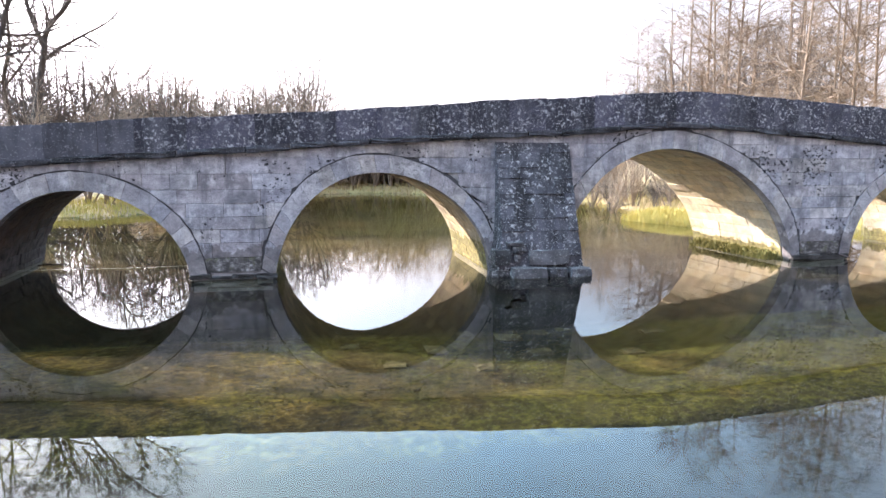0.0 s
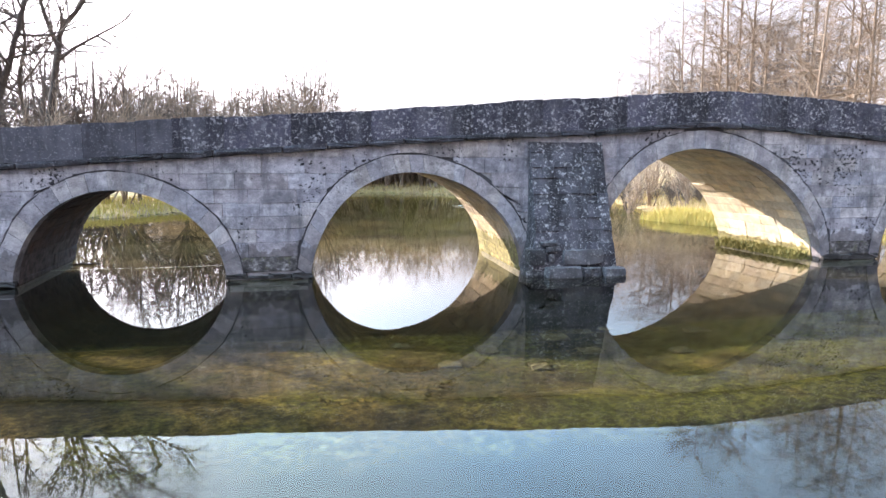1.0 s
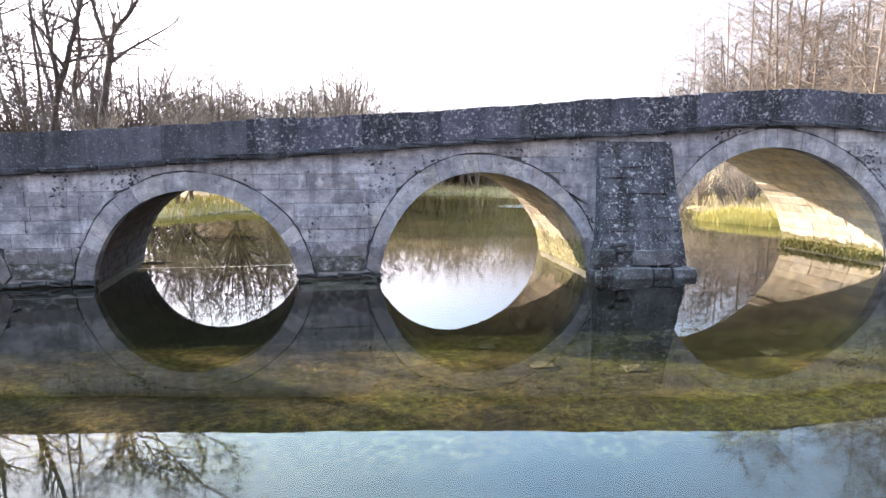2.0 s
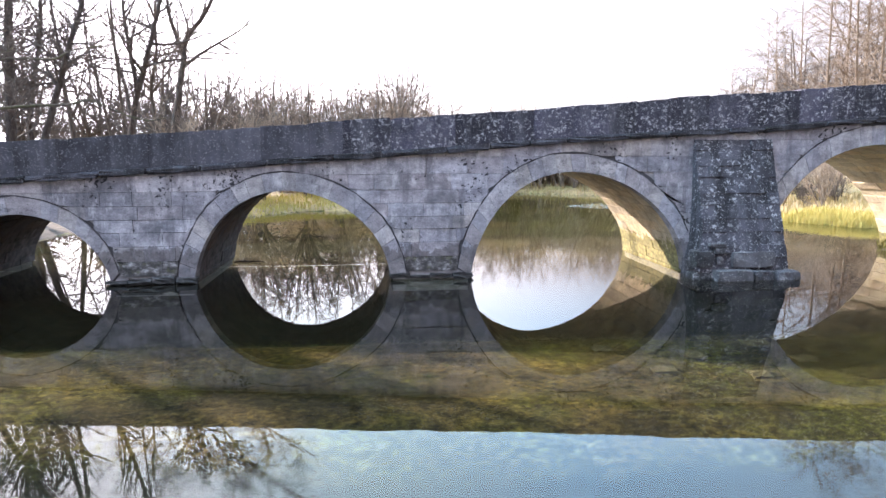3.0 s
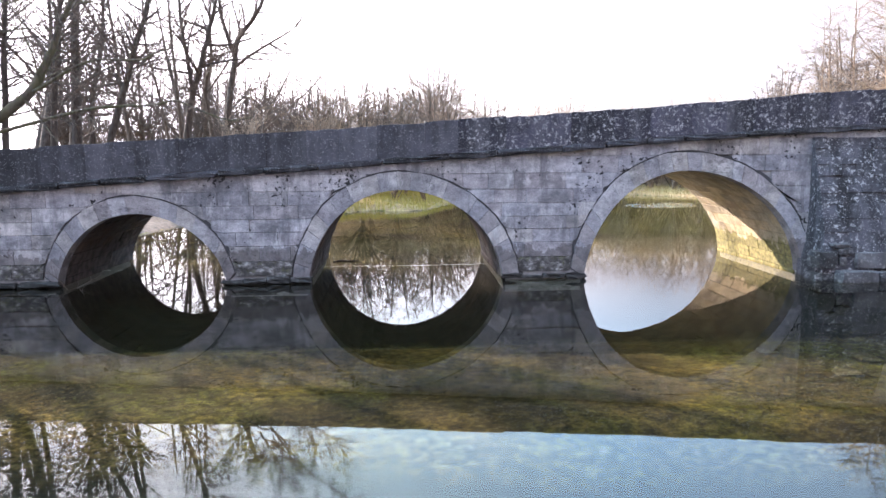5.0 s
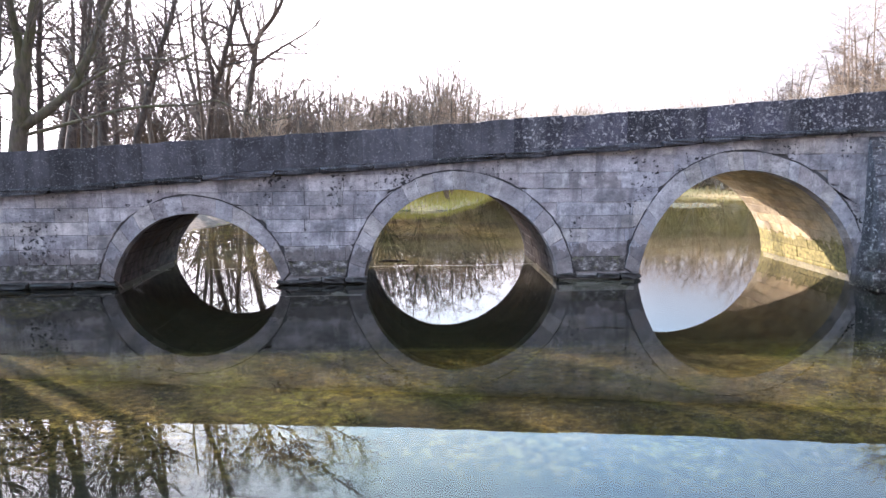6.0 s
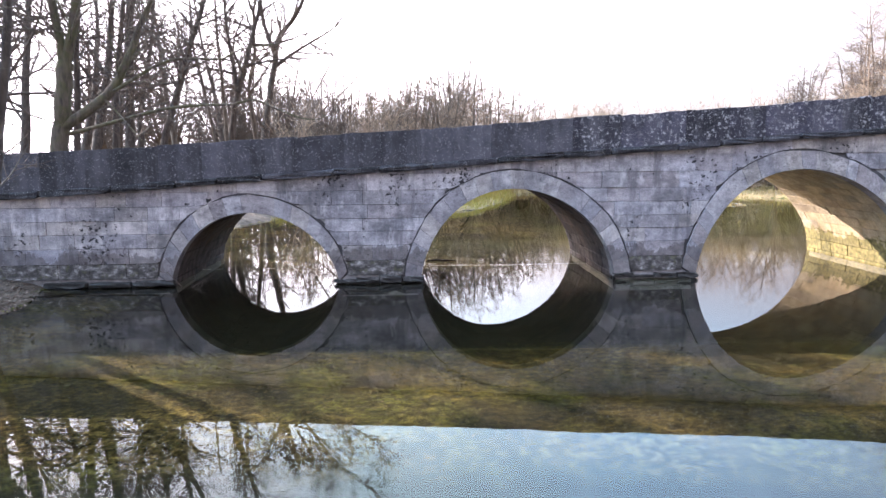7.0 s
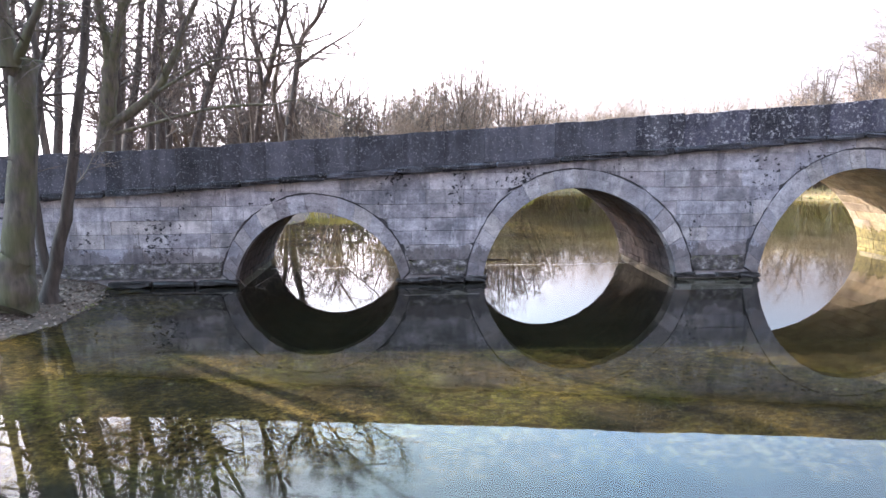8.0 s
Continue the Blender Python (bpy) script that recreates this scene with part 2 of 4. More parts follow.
def river_bed():
    k = Mat("algae_river_bed", 0.9)
    base = k.ramp(k.noise(0.8, 7, (0.6, 1, 1), 0.6), (0.36, (0.02, 0.016, 0.008)), (0.5, (0.085, 0.06, 0.018)), (0.66, (0.21, 0.15, 0.042)))
    tuft = k.ramp(k.noise(9, 9, (0.8, 1, 1), rough=0.8), (0.36, 0.08), (0.5, 0.75), (0.64, 2.1))
    c = k.mix(1.0, base, tuft, "MULTIPLY")
    along = k.n.new("ShaderNodeSeparateXYZ")
    k.l.new(k.pos, along.inputs["Vector"])
    green = k.ramp(k.math("ADD", k.noise(0.55, 5, shift=4.0), k.ramp(k.math("MULTIPLY", along.outputs["X"], 0.1), (0.0, 0.0), (0.5, 0.2))), (0.47, 0.0), (0.64, 0.85))
    c = k.mix(green, c, k.mix(1.0, (0.095, 0.10, 0.014), tuft, "MULTIPLY"))
    speck = k.ramp(k.noise(45, 4, shift=6.0), (0.64, 0.0), (0.7, 0.7))
    c = k.mix(speck, c, (0.26, 0.22, 0.10))
    stones = k.ramp(k.cells(3.4), (0.1, 0.7), (0.2, 0.0))
    few = k.ramp(k.noise(1.0, 2, shift=9.0), (0.6, 0.0), (0.68, 1.0))
    c = k.mix(k.mix(1.0, stones, few, "MULTIPLY"), c, (0.26, 0.24, 0.17))
    # Near-black tone stands in for the bridge's shade and for dim deep water.
    bed_shade = k.ramp(k.noise(0.8, 5), (0.3, (0.006, 0.006, 0.005)), (0.7, (0.016, 0.016, 0.011)))
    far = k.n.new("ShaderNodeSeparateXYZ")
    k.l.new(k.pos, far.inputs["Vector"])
    # Beyond the bridge a paler tan stands in for sunlit cloudy water.
    bed_shade = k.mix(k.ramp(k.math("MULTIPLY", far.outputs["Y"], 0.1), (0.3, 0.0), (0.75, 1.0)), bed_shade, k.ramp(k.noise(0.8, 6), (0.3, (0.13, 0.105, 0.055)), (0.7, (0.24, 0.195, 0.105))))
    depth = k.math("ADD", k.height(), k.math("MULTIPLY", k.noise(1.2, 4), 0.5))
    c = k.mix(k.ramp(k.math("MULTIPLY", depth, -1.0), (0.48, 0.0), (0.75, 1.0)), c, bed_shade)
    return k.done(c, k.noise(9, 8, (0.8, 1, 1), 0.75), 0.14, 1.0)


def meadow():
    k = Mat("winter_meadow", 0.95)
    c = k.ramp(k.noise(0.5, 6), (0.3, (0.15, 0.105, 0.055)), (0.5, (0.28, 0.20, 0.095)), (0.7, (0.25, 0.215, 0.075)))
    c = k.mix(1.0, c, k.ramp(k.noise(6, 5), (0.3, 0.6), (0.7, 1.3)), "MULTIPLY")
    return k.done(c, k.noise(9, 5), 0.06, 0.7)


def litter_soil():
    k = Mat("leaf_litter_soil", 0.95)
    c = k.ramp(k.noise(5, 6), (0.3, (0.035, 0.026, 0.021)), (0.7, (0.12, 0.084, 0.062)))
    return k.done(c, k.noise(14, 5), 0.05, 0.8)


def silted_stone():
    k = Mat("silted_stone", 0.9)
    return k.done(k.ramp(k.noise(7, 6), (0.3, (0.04, 0.035, 0.018)), (0.7, (0.12, 0.105, 0.06))), k.noise(14, 5), 0.03, 0.6)


SILTED_STONE = silted_stone()
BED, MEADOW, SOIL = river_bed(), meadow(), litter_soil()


def blade(name, *stops):
    k = Mat(name, 0.8)
    return k.done(k.island(*stops))


REED = blade("dry_reed", (0.0, (0.36, 0.28, 0.08)), (0.5, (0.50, 0.40, 0.11)), (1.0, (0.33, 0.30, 0.08)))
DRY_GRASS = blade("dry_bank_grass", (0.0, (0.36, 0.25, 0.12)), (0.6, (0.42, 0.32, 0.14)), (1.0, (0.24, 0.20, 0.07)))
GRASS = blade("bank_grass", (0.0, (0.42, 0.33, 0.10)), (0.6, (0.42, 0.37, 0.085)), (1.0, (0.28, 0.28, 0.06)))
MOSS = blade("waterline_moss", (0.0, (0.12, 0.115, 0.03)), (1.0, (0.27, 0.24, 0.07)))
LEAF = blade("fallen_leaf", (0.0, (0.05, 0.033, 0.026)), (0.7, (0.115, 0.075, 0.056)), (1.0, (0.26, 0.20, 0.165)))


# ---- building helpers ----
def mesh_of(name, verts, faces, material, smooth=False):
    me = bpy.data.meshes.new(name)
    me.from_pydata([tuple(v) for v in verts], [], faces)
    me.materials.append(material)
    if smooth:
        me.polygons.foreach_set("use_smooth", [True] * len(me.polygons))
    me.update()
    return me


def part(name, data, parent, label=""):
    """One mesh object under a thing or under a part."""
    ob = new(name, data)
    ob.parent = parent
    return tagged(ob, label)


def lerp_table(table, x):
    return float(np.interp(x, [p[0] for p in table], [p[1] for p in table]))


def slab(poly, y_front, y_back, bevel=0.012):
    """A stone with the outline poly (x, z), its face at y_front with worn edges."""
    n = len(poly)
    cx, cz = sum(p[0] for p in poly) / n, sum(p[1] for p in poly) / n
    inner = []
    for x, z in poly:
        d = math.hypot(x - cx, z - cz) or 1.0
        s = max(0.0, 1 - bevel * 1.3 / d)
        inner.append((cx + (x - cx) * s, cz + (z - cz) * s))
    verts = [(x, y_front, z) for x, z in inner] + [(x, y_front + bevel, z) for x, z in poly] + [(x, y_back, z) for x, z in poly]
    faces = [tuple(range(n))]
    for k in (0, n):
        faces += [(k + i, k + n + i, k + n + (i + 1) % n, k + (i + 1) % n) for i in range(n)]
    return verts, faces


def skew(x, y):
    """How far the widest vault runs askew at the depth y."""
    return -0.07 * y * min(1, max(0, x - 5.4)) * min(1, max(0, 15.3 - x))


def wall_strip(cols, y0, y1):
    """A wall from y0 to y1; cols: (x, bottom, top) along x."""
    verts, faces = [], []
    for x, zb, zt in cols:
        b = x + (skew(x, y1) if y1 - y0 > 4.2 else 0)
        verts += [(x, y0, zb), (x, y0, zt), (b, y1, zb), (b, y1, zt)]
    for i in range(len(cols) - 1):
        a, b = 4 * i, 4 * i + 4
        faces += [(a, b, b + 1, a + 1), (a + 2, a + 3, b + 3, b + 2), (a + 1, b + 1, b + 3, a + 3), (a, a + 2, b + 2, b)]
    e = 4 * (len(cols) - 1)
    faces += [(0, 1, 3, 2), (e, e + 2, e + 3, e + 1)]
    return verts, faces


# ---- the bridge ----
BRIDGE_WIDTH = 4.5
TOP = [(-34, 2.2), (-18.2, 3.05), (-14.4, 3.21), (-11.9, 3.35), (-9.3, 3.49), (-6.5, 3.66), (-2.9, 3.89), (-0.3, 4.04), (2.45, 4.25),
       (4.6, 4.41), (6.9, 4.55), (10.0, 4.77), (11.0, 4.78), (12.5, 4.72), (14.1, 4.63), (15.7, 4.53), (17.0, 4.46), (34, 3.4)]
LEDGE = [(-34, 1.25), (-16.4, 2.11), (-14.5, 2.22), (-11.9, 2.40), (-9.3, 2.58), (-6.5, 2.73), (-4.1, 2.91), (-1.6, 3.07), (1.0, 3.26),
         (3.3, 3.41), (7.0, 3.58), (8.6, 3.72), (10.2, 3.84), (12.0, 3.77), (13.9, 3.62), (15.8, 3.49), (17.1, 3.37), (34, 2.3)]
# inner curve: centre x, z, radius; outer curve: centre x, z, radius; how uneven it has become
ARCHES = [(-11.18, -0.27, 1.98, -11.22, -0.08, 2.21, 0.02), (-4.95, -0.15, 2.35, -4.95, -0.09, 2.73, 0.03),
          (2.15, -0.19, 2.78, 2.10, 0.0, 3.05, 0.05), (10.39, -0.50, 3.71, 10.39, -0.28, 3.98, 0.09), (18.54, 0.02, 2.44, 18.54, 0.12, 2.78, 0.03)]
FOOT = -1.3


def curve(arch, a, outer=False, grow=0.0):
    """The point of an arch's inner or outer curve at the angle a (degrees from its right foot)."""
    cx, cz, r = arch[3:6] if outer else arch[:3]
    r += arch[6] * math.cos(radians(3.5 * (a - 112))) + grow
    return cx + r * math.cos(radians(a)), cz + r * math.sin(radians(a))


def foot_angle(arch, z, outer=False):
    cx, cz, r = arch[3:6] if outer else arch[:3]
    return math.degrees(math.asin(max(-0.3, min(0.9, (z - cz) / r))))


bridge = tagged(new("stone_bridge"), "old grey limestone arch bridge standing in a calm river", "bridge")

cols, xs_done = [], -34.0
for arch in ARCHES:
    a0 = foot_angle(arch, 0.0)
    angles = np.linspace(180 - a0, a0, 40)
    pts = [curve(arch, a, grow=0.06) for a in angles]
    left, right = pts[0][0], pts[-1][0]
    for x in np.arange(xs_done, left - 0.02, 0.5):
        cols.append((x, FOOT, lerp_table(LEDGE, x)))
    cols.append((left, FOOT, lerp_table(LEDGE, left)))
    last = left - 1e-4
    for x, z in pts:
        x = max(x, last + 1e-4)
        last = x
        cols.append((x, z, lerp_table(LEDGE, x)))
    cols.append((last, FOOT, lerp_table(LEDGE, last)))
    xs_done = last + 0.02
for x in np.arange(xs_done, 34.01, 0.5):
    cols.append((x, FOOT, lerp_table(LEDGE, x)))
core = part("spandrel_wall", mesh_of("spandrel_wall", *wall_strip(cols, 0.05, BRIDGE_WIDTH - 0.05), MORTAR), bridge, "pale limestone ashlar wall with recessed joints")

xs = np.arange(-34, 34.01, 0.5)
parapet = part("parapet", mesh_of("parapet", *wall_strip([(x, lerp_table(LEDGE, x) + 0.1, lerp_table(TOP, x) - 0.03) for x in xs], 0.03, 0.34), MORTAR), bridge, "blackened stone parapet with pale lichen")
far_parapet = part("parapet", mesh_of("parapet", *wall_strip([(x, lerp_table(LEDGE, x) + 0.004, lerp_table(TOP, x)) for x in xs], BRIDGE_WIDTH - 0.34, BRIDGE_WIDTH), PARAPET_PLAIN), bridge, "blackened stone parapet with pale lichen")
deck = part("roadway", mesh_of("roadway", *wall_strip([(x, lerp_table(LEDGE, x) + 0.004, lerp_table(LEDGE, x) + 0.15) for x in xs], 0.345, BRIDGE_WIDTH - 0.345), STONE), bridge)
cornice = part("cornice", mesh_of("cornice", *wall_strip([(x, lerp_table(LEDGE, x) + 0.01, lerp_table(LEDGE, x) + 0.12) for x in xs], -0.03, 0.33), MORTAR), bridge, "thin projecting dark stone cornice")
far_cornice = part("cornice", mesh_of("cornice", *wall_strip([(x, lerp_table(LEDGE, x) - 0.004, lerp_table(LEDGE, x) + 0.13) for x in xs], BRIDGE_WIDTH - 0.045, BRIDGE_WIDTH + 0.08), CORNICE_STONE), bridge)

# ---- ground, river bed and water ----
SHORE = [(-15.9, 4.6), (-15.6, 9), (-14.6, 14), (-13.2, 18.5), (-9.4, 18.2), (-7.0, 21.5), (-4.0, 21.0), (-1.5, 27), (1.0, 36), (5.5, 38.5),
         (9, 36.5), (14, 31), (19.5, 25), (18.6, 19.8), (17.3, 15.0), (15.3, 12.9), (16.8, 9.6), (21, 7.4), (25, 6.0), (26.5, 2), (27, -6), (34, -14), (60, -24), (90, -44),
         (-70, -44), (-45, -26), (-27, -15), (-19.5, -8.0), (-16.4, -5.0), (-15.4, -3.6), (-15.3, -1.6), (-15.7, 0)]


def shore_distance(px, py):
    """Signed distance to the river's edge, negative over the water."""
    best = np.full(px.shape, 1e9)
    inside = np.zeros(px.shape, bool)
    n = len(SHORE)
    for i in range(n):
        (x0, y0), (x1, y1) = SHORE[i], SHORE[(i + 1) % n]
        dx, dy = x1 - x0, y1 - y0
        t = np.clip(((px - x0) * dx + (py - y0) * dy) / (dx * dx + dy * dy), 0, 1)
        best = np.minimum(best, np.hypot(px - x0 - t * dx, py - y0 - t * dy))
        if y0 != y1:
            inside ^= ((y0 > py) != (y1 > py)) & (px < dx * (py - y0) / dy + x0)
    return np.where(inside, -best, best)


def lumps(px, py, seed):
    """Soft unevenness about zero."""
    rs = np.random.RandomState(seed)
    h = np.zeros(px.shape)
    for k in range(14):
        f = 0.35 * 1.28 ** k
        a = rs.uniform(0, 6.283)
        h += np.sin((px * math.cos(a) + py * math.sin(a)) * f + rs.uniform(0, 6.283) + 1.3 * np.sin(py * f * 0.31 + k)) / (1 + 0.55 * k)
    return h / 4


def ground_height(px, py):
    d = shore_distance(px, py) + 0.35 * lumps(px, py, 5)
    # Dip under the bridge; its depth calls up the bed's painted shade.
    channel = np.interp(py + 0.75 * np.clip((px + 7) / 6, 0, 1) * (py < -6.5), [-40, -16, -11.4, -9.7, -8.7, -7.9, -5.3, -3.9, 6, 10], [-2.8, -2.8, -2.1, -1.2, -0.3, 0, 0, -1.2, -1.3, 0]) * np.clip(-d / 4, 0, 1) - 0.17 * np.clip((px - 0.5) / 4, 0, 1) * np.clip(1 - np.abs(py + 6.5) / 6, 0, 1) * np.clip(-d / 4, 0, 1)
    channel = channel - 0.4 * np.exp(-((px - 4.2) / 2.6) ** 2 - ((py + 5.6) / 2.4) ** 2)
    bank = channel + np.interp(d, [-9, -4, -1.2, 0, 0.5, 2.5, 8, 40, 200, 900], [-0.42, -0.38, -0.3, -0.03, 0.14, 0.42, 0.75, 1.0, 2.5, 6.0])
    rough = np.interp(d, [-4, -1, 0, 1, 20], [0.10, 0.06, 0.02, 0.05, 0.15])
    near_ramp = np.clip((np.abs(px) - 17) / 14, 0, 1) * np.clip(1 - np.maximum(np.maximum(-1 - py, py - 5.5), 0) / 6, 0, 1)
    return bank + rough * lumps(px, py, 11) + near_ramp * (d > 0) * np.clip(d / 3, 0, 1) * 0.7


def spaced(lo, hi, bands):
    """Grid lines from lo to hi; bands: (from, to, step), widening outside them."""
    a, b = bands[0][0], bands[-1][1]
    out = []
    for p, q, s in bands:
        out += list(np.arange(p, q - 1e-6, s))
    out.append(b)
    s = 1.0
    left, right = a, b
    while left > lo:
        left -= s
        out.append(left)
        right += s
        out.append(right)
        s *= 1.22
    return np.array(sorted(out))


gx = spaced(-1500, 1500, [(-40, -18, 0.6), (-18, 17, 0.22), (17, 45, 0.5)])
gy = spaced(-1500, 1500, [(-20, -13, 0.5), (-13, -1, 0.17), (-1, 7, 0.4), (7, 42, 0.4)])
PX, PY = np.meshgrid(gx, gy)
PZ = ground_height(PX, PY)
nx, ny = len(gx), len(gy)
idx = np.arange(nx * ny).reshape(ny, nx)
quads = np.stack([idx[:-1, :-1], idx[:-1, 1:], idx[1:, 1:], idx[1:, :-1]], -1).reshape(-1, 4)
ground_me = bpy.data.meshes.new("ground")
ground_me.from_pydata(np.stack([PX, PY, PZ], -1).reshape(-1, 3).tolist(), [], quads.tolist())
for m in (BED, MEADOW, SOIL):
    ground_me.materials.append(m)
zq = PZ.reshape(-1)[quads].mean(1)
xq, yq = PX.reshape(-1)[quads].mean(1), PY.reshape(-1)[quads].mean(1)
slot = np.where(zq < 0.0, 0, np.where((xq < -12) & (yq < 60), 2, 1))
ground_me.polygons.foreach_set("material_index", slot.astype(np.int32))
ground_me.polygons.foreach_set("use_smooth", np.ones(len(quads), bool))
ground_me.update()
ground = tagged(new("ground", ground_me), "river bed with algae between low grassy winter banks", "ground", kind="structure")

water = tagged(new("water", mesh_of("water", [(-110, -60, 0), (110, -60, 0), (110, 60, 0), (-110, 60, 0)], [(0, 1, 2, 3)], WATER)),
               "calm clear river water mirroring bridge and trees", "water", kind="structure")
water.visible_shadow = False
ripple_outline = [(10.5 + 2.1 * math.cos(a) * (1 + 0.15 * math.sin(3 * a)) - 0.5 * math.sin(a), 22.8 + 1.0 * math.cos(a) + 1.9 * math.sin(a) * (1 + 0.2 * math.cos(2 * a)), 0.004) for a in np.linspace(0, 6.283, 28)[:-1]]
riffle = tagged(new("water", mesh_of("riffle", ripple_outline, [tuple(range(27))], RIFFLE)), "wind-rippled bright patch on the calm river", "water", kind="structure")
riffle.visible_shadow = False


def ground_at(x, y):
    return float(ground_height(np.array([float(x)]), np.array([float(y)]))[0])


# ---- trees ----
class Wood:
    """Collects tapering tubes."""

    def __init__(self):
        self.v, self.f = [], []

    def tube(self, pts, radii, sides):
        base = len(self.v)
        u = None
        for i, p in enumerate(pts):
            d = (pts[min(i + 1, len(pts) - 1)] - pts[max(i - 1, 0)]).normalized()
            u = d.orthogonal() if u is None else u - d * u.dot(d)
            u.normalize()
            w = d.cross(u)
            for k in range(sides):
                a = 6.28318 * k / sides
                self.v.append(p + (u * math.cos(a) + w * math.sin(a)) * radii[i])
        for i in range(len(pts) - 1):
            for k in range(sides):
                a, b = base + i * sides + k, base + i * sides + (k + 1) % sides
                self.f.append((a, b, b + sides, a + sides))


def limb(rng, length, parent_radius):
    """Length and thickness of a side branch."""
    length *= rng.uniform(0.7, 1.25)
    return length, min(parent_radius * 0.66, (0.0115 * length + 0.001) * rng.thick)


def branch(rng, bins, p, d, length, radius, level, spec):
    """One limb and all that grows from it. spec: per level (children, angle, length share, droop or rise, wander, first)."""
    kids, angle, share, rise, wander, first = spec[min(level, len(spec) - 1)]
    steps = 1 if level >= 3 else max(2, min(4, int(length / 0.5))) if level == 2 else max(3, min(12, int(length / 0.8)))
    pts, dirs, radii = [p.copy()], [d.copy()], [radius]
    for i in range(steps):
        d = (d + Vector((rng.gauss(0, wander), rng.gauss(0, wander), rng.gauss(0, wander) + rise))).normalized()
        p = p + d * (length / steps)
        pts.append(p.copy())
        dirs.append(d.copy())
        radii.append(max(0.0025, radius * (1 - 0.8 * (i + 1) / steps)))
    if level == 0:
        radii[0] *= 1.45
        radii[1] *= 1.08
    bins[0 if level < 2 else 1].tube(pts, radii, (9, 5, 3, 3)[min(level, 3)])
    if level >= len(spec) - 1:
        return
    for k in range(kids):
        f = first + (1 - first) * (k + rng.random()) / kids
        i = min(steps - 1, int(f * steps))
        q = pts[i].lerp(pts[i + 1], f * steps - i)
        axis = dirs[i].orthogonal().normalized()
        axis.rotate(Matrix.Rotation(rng.uniform(0, 6.283), 3, dirs[i]))
        nd = dirs[i].copy()
        nd.rotate(Matrix.Rotation(radians(angle * rng.uniform(0.7, 1.3)), 3, axis))
        branch(rng, bins, q, nd, *limb(rng, length * share * (1.12 - 0.62 * f), radii[i]), level + 1, spec)


def build_tree(name, seed, height, radius, spec, bark_material, twig_material, lean=(0.0, 0.0), label="", category="tree", group="", stems=1, thick=1.0):
    rng = random.Random(seed)
    rng.thick = thick
    root = tagged(new(name), label, category, group)
    bins = [Wood(), Wood()]
    for s in range(stems):
        lx, ly = lean if stems == 1 else (rng.uniform(-0.45, 0.45), rng.uniform(-0.45, 0.45))
        branch(rng, bins, Vector((0.0 if stems == 1 else rng.uniform(-0.3, 0.3), 0.0, -0.25)), Vector((lx, ly, 1)).normalized(), height * (1 if stems == 1 else rng.uniform(0.7, 1)), radius, 0, spec)
    part("trunk", mesh_of("trunk", bins[0].v, bins[0].f, bark_material, True), root)
    root["tall"] = max(v.z for b in bins for v in b.v)
    part("crown", mesh_of("crown", bins[1].v, bins[1].f, twig_material), root, "bare branching winter twigs")
    return root


def stand(proto, x, y, turn, size=1.0, tall=0.0):
    size = tall / proto["tall"] if tall else size
    root = copy_thing(proto, Matrix.Translation((x, y, ground_at(x, y))) @ Matrix.Rotation(radians(turn), 4, "Z") @ Matrix.Scale(size, 4))
    return root


SPREAD = [(9, 42, 0.62, 0.045, 0.05, 0.28), (8, 42, 0.48, 0.05, 0.12, 0.2), (7, 44, 0.42, 0.02, 0.15, 0.12), (0, 0, 0, 0.02, 0.16, 0)]
TALL = [(19, 62, 0.36, 0.03, 0.045, 0.2), (7, 48, 0.5, 0.03, 0.12, 0.15), (7, 42, 0.42, 0.02, 0.14, 0.1), (0, 0, 0, 0.02, 0.16, 0)]
FEATHER = [(62, 66, 0.25, 0.012, 0.01, 0.06), (11, 36, 0.42, 0.015, 0.035, 0.12), (5, 34, 0.46, 0.01, 0.06, 0.1), (0, 0, 0, 0, 0.06, 0)]
SHRUB = [(6, 45, 0.7, 0.0, 0.12, 0.1), (5, 45, 0.5, -0.03, 0.18, 0.1), (4, 45, 0.5, 0.0, 0.2, 0.1), (0, 0, 0, 0, 0.2, 0)]

# ---- single trees with their own forks and sweeping limbs ----
BOUGH = [(0, 0, 0, 0, 0, 0), (8, 50, 0.5, 0.02, 0.11, 0.12), (6, 44, 0.45, 0.015, 0.14, 0.12), (0, 0, 0, 0.01, 0.16, 0)]


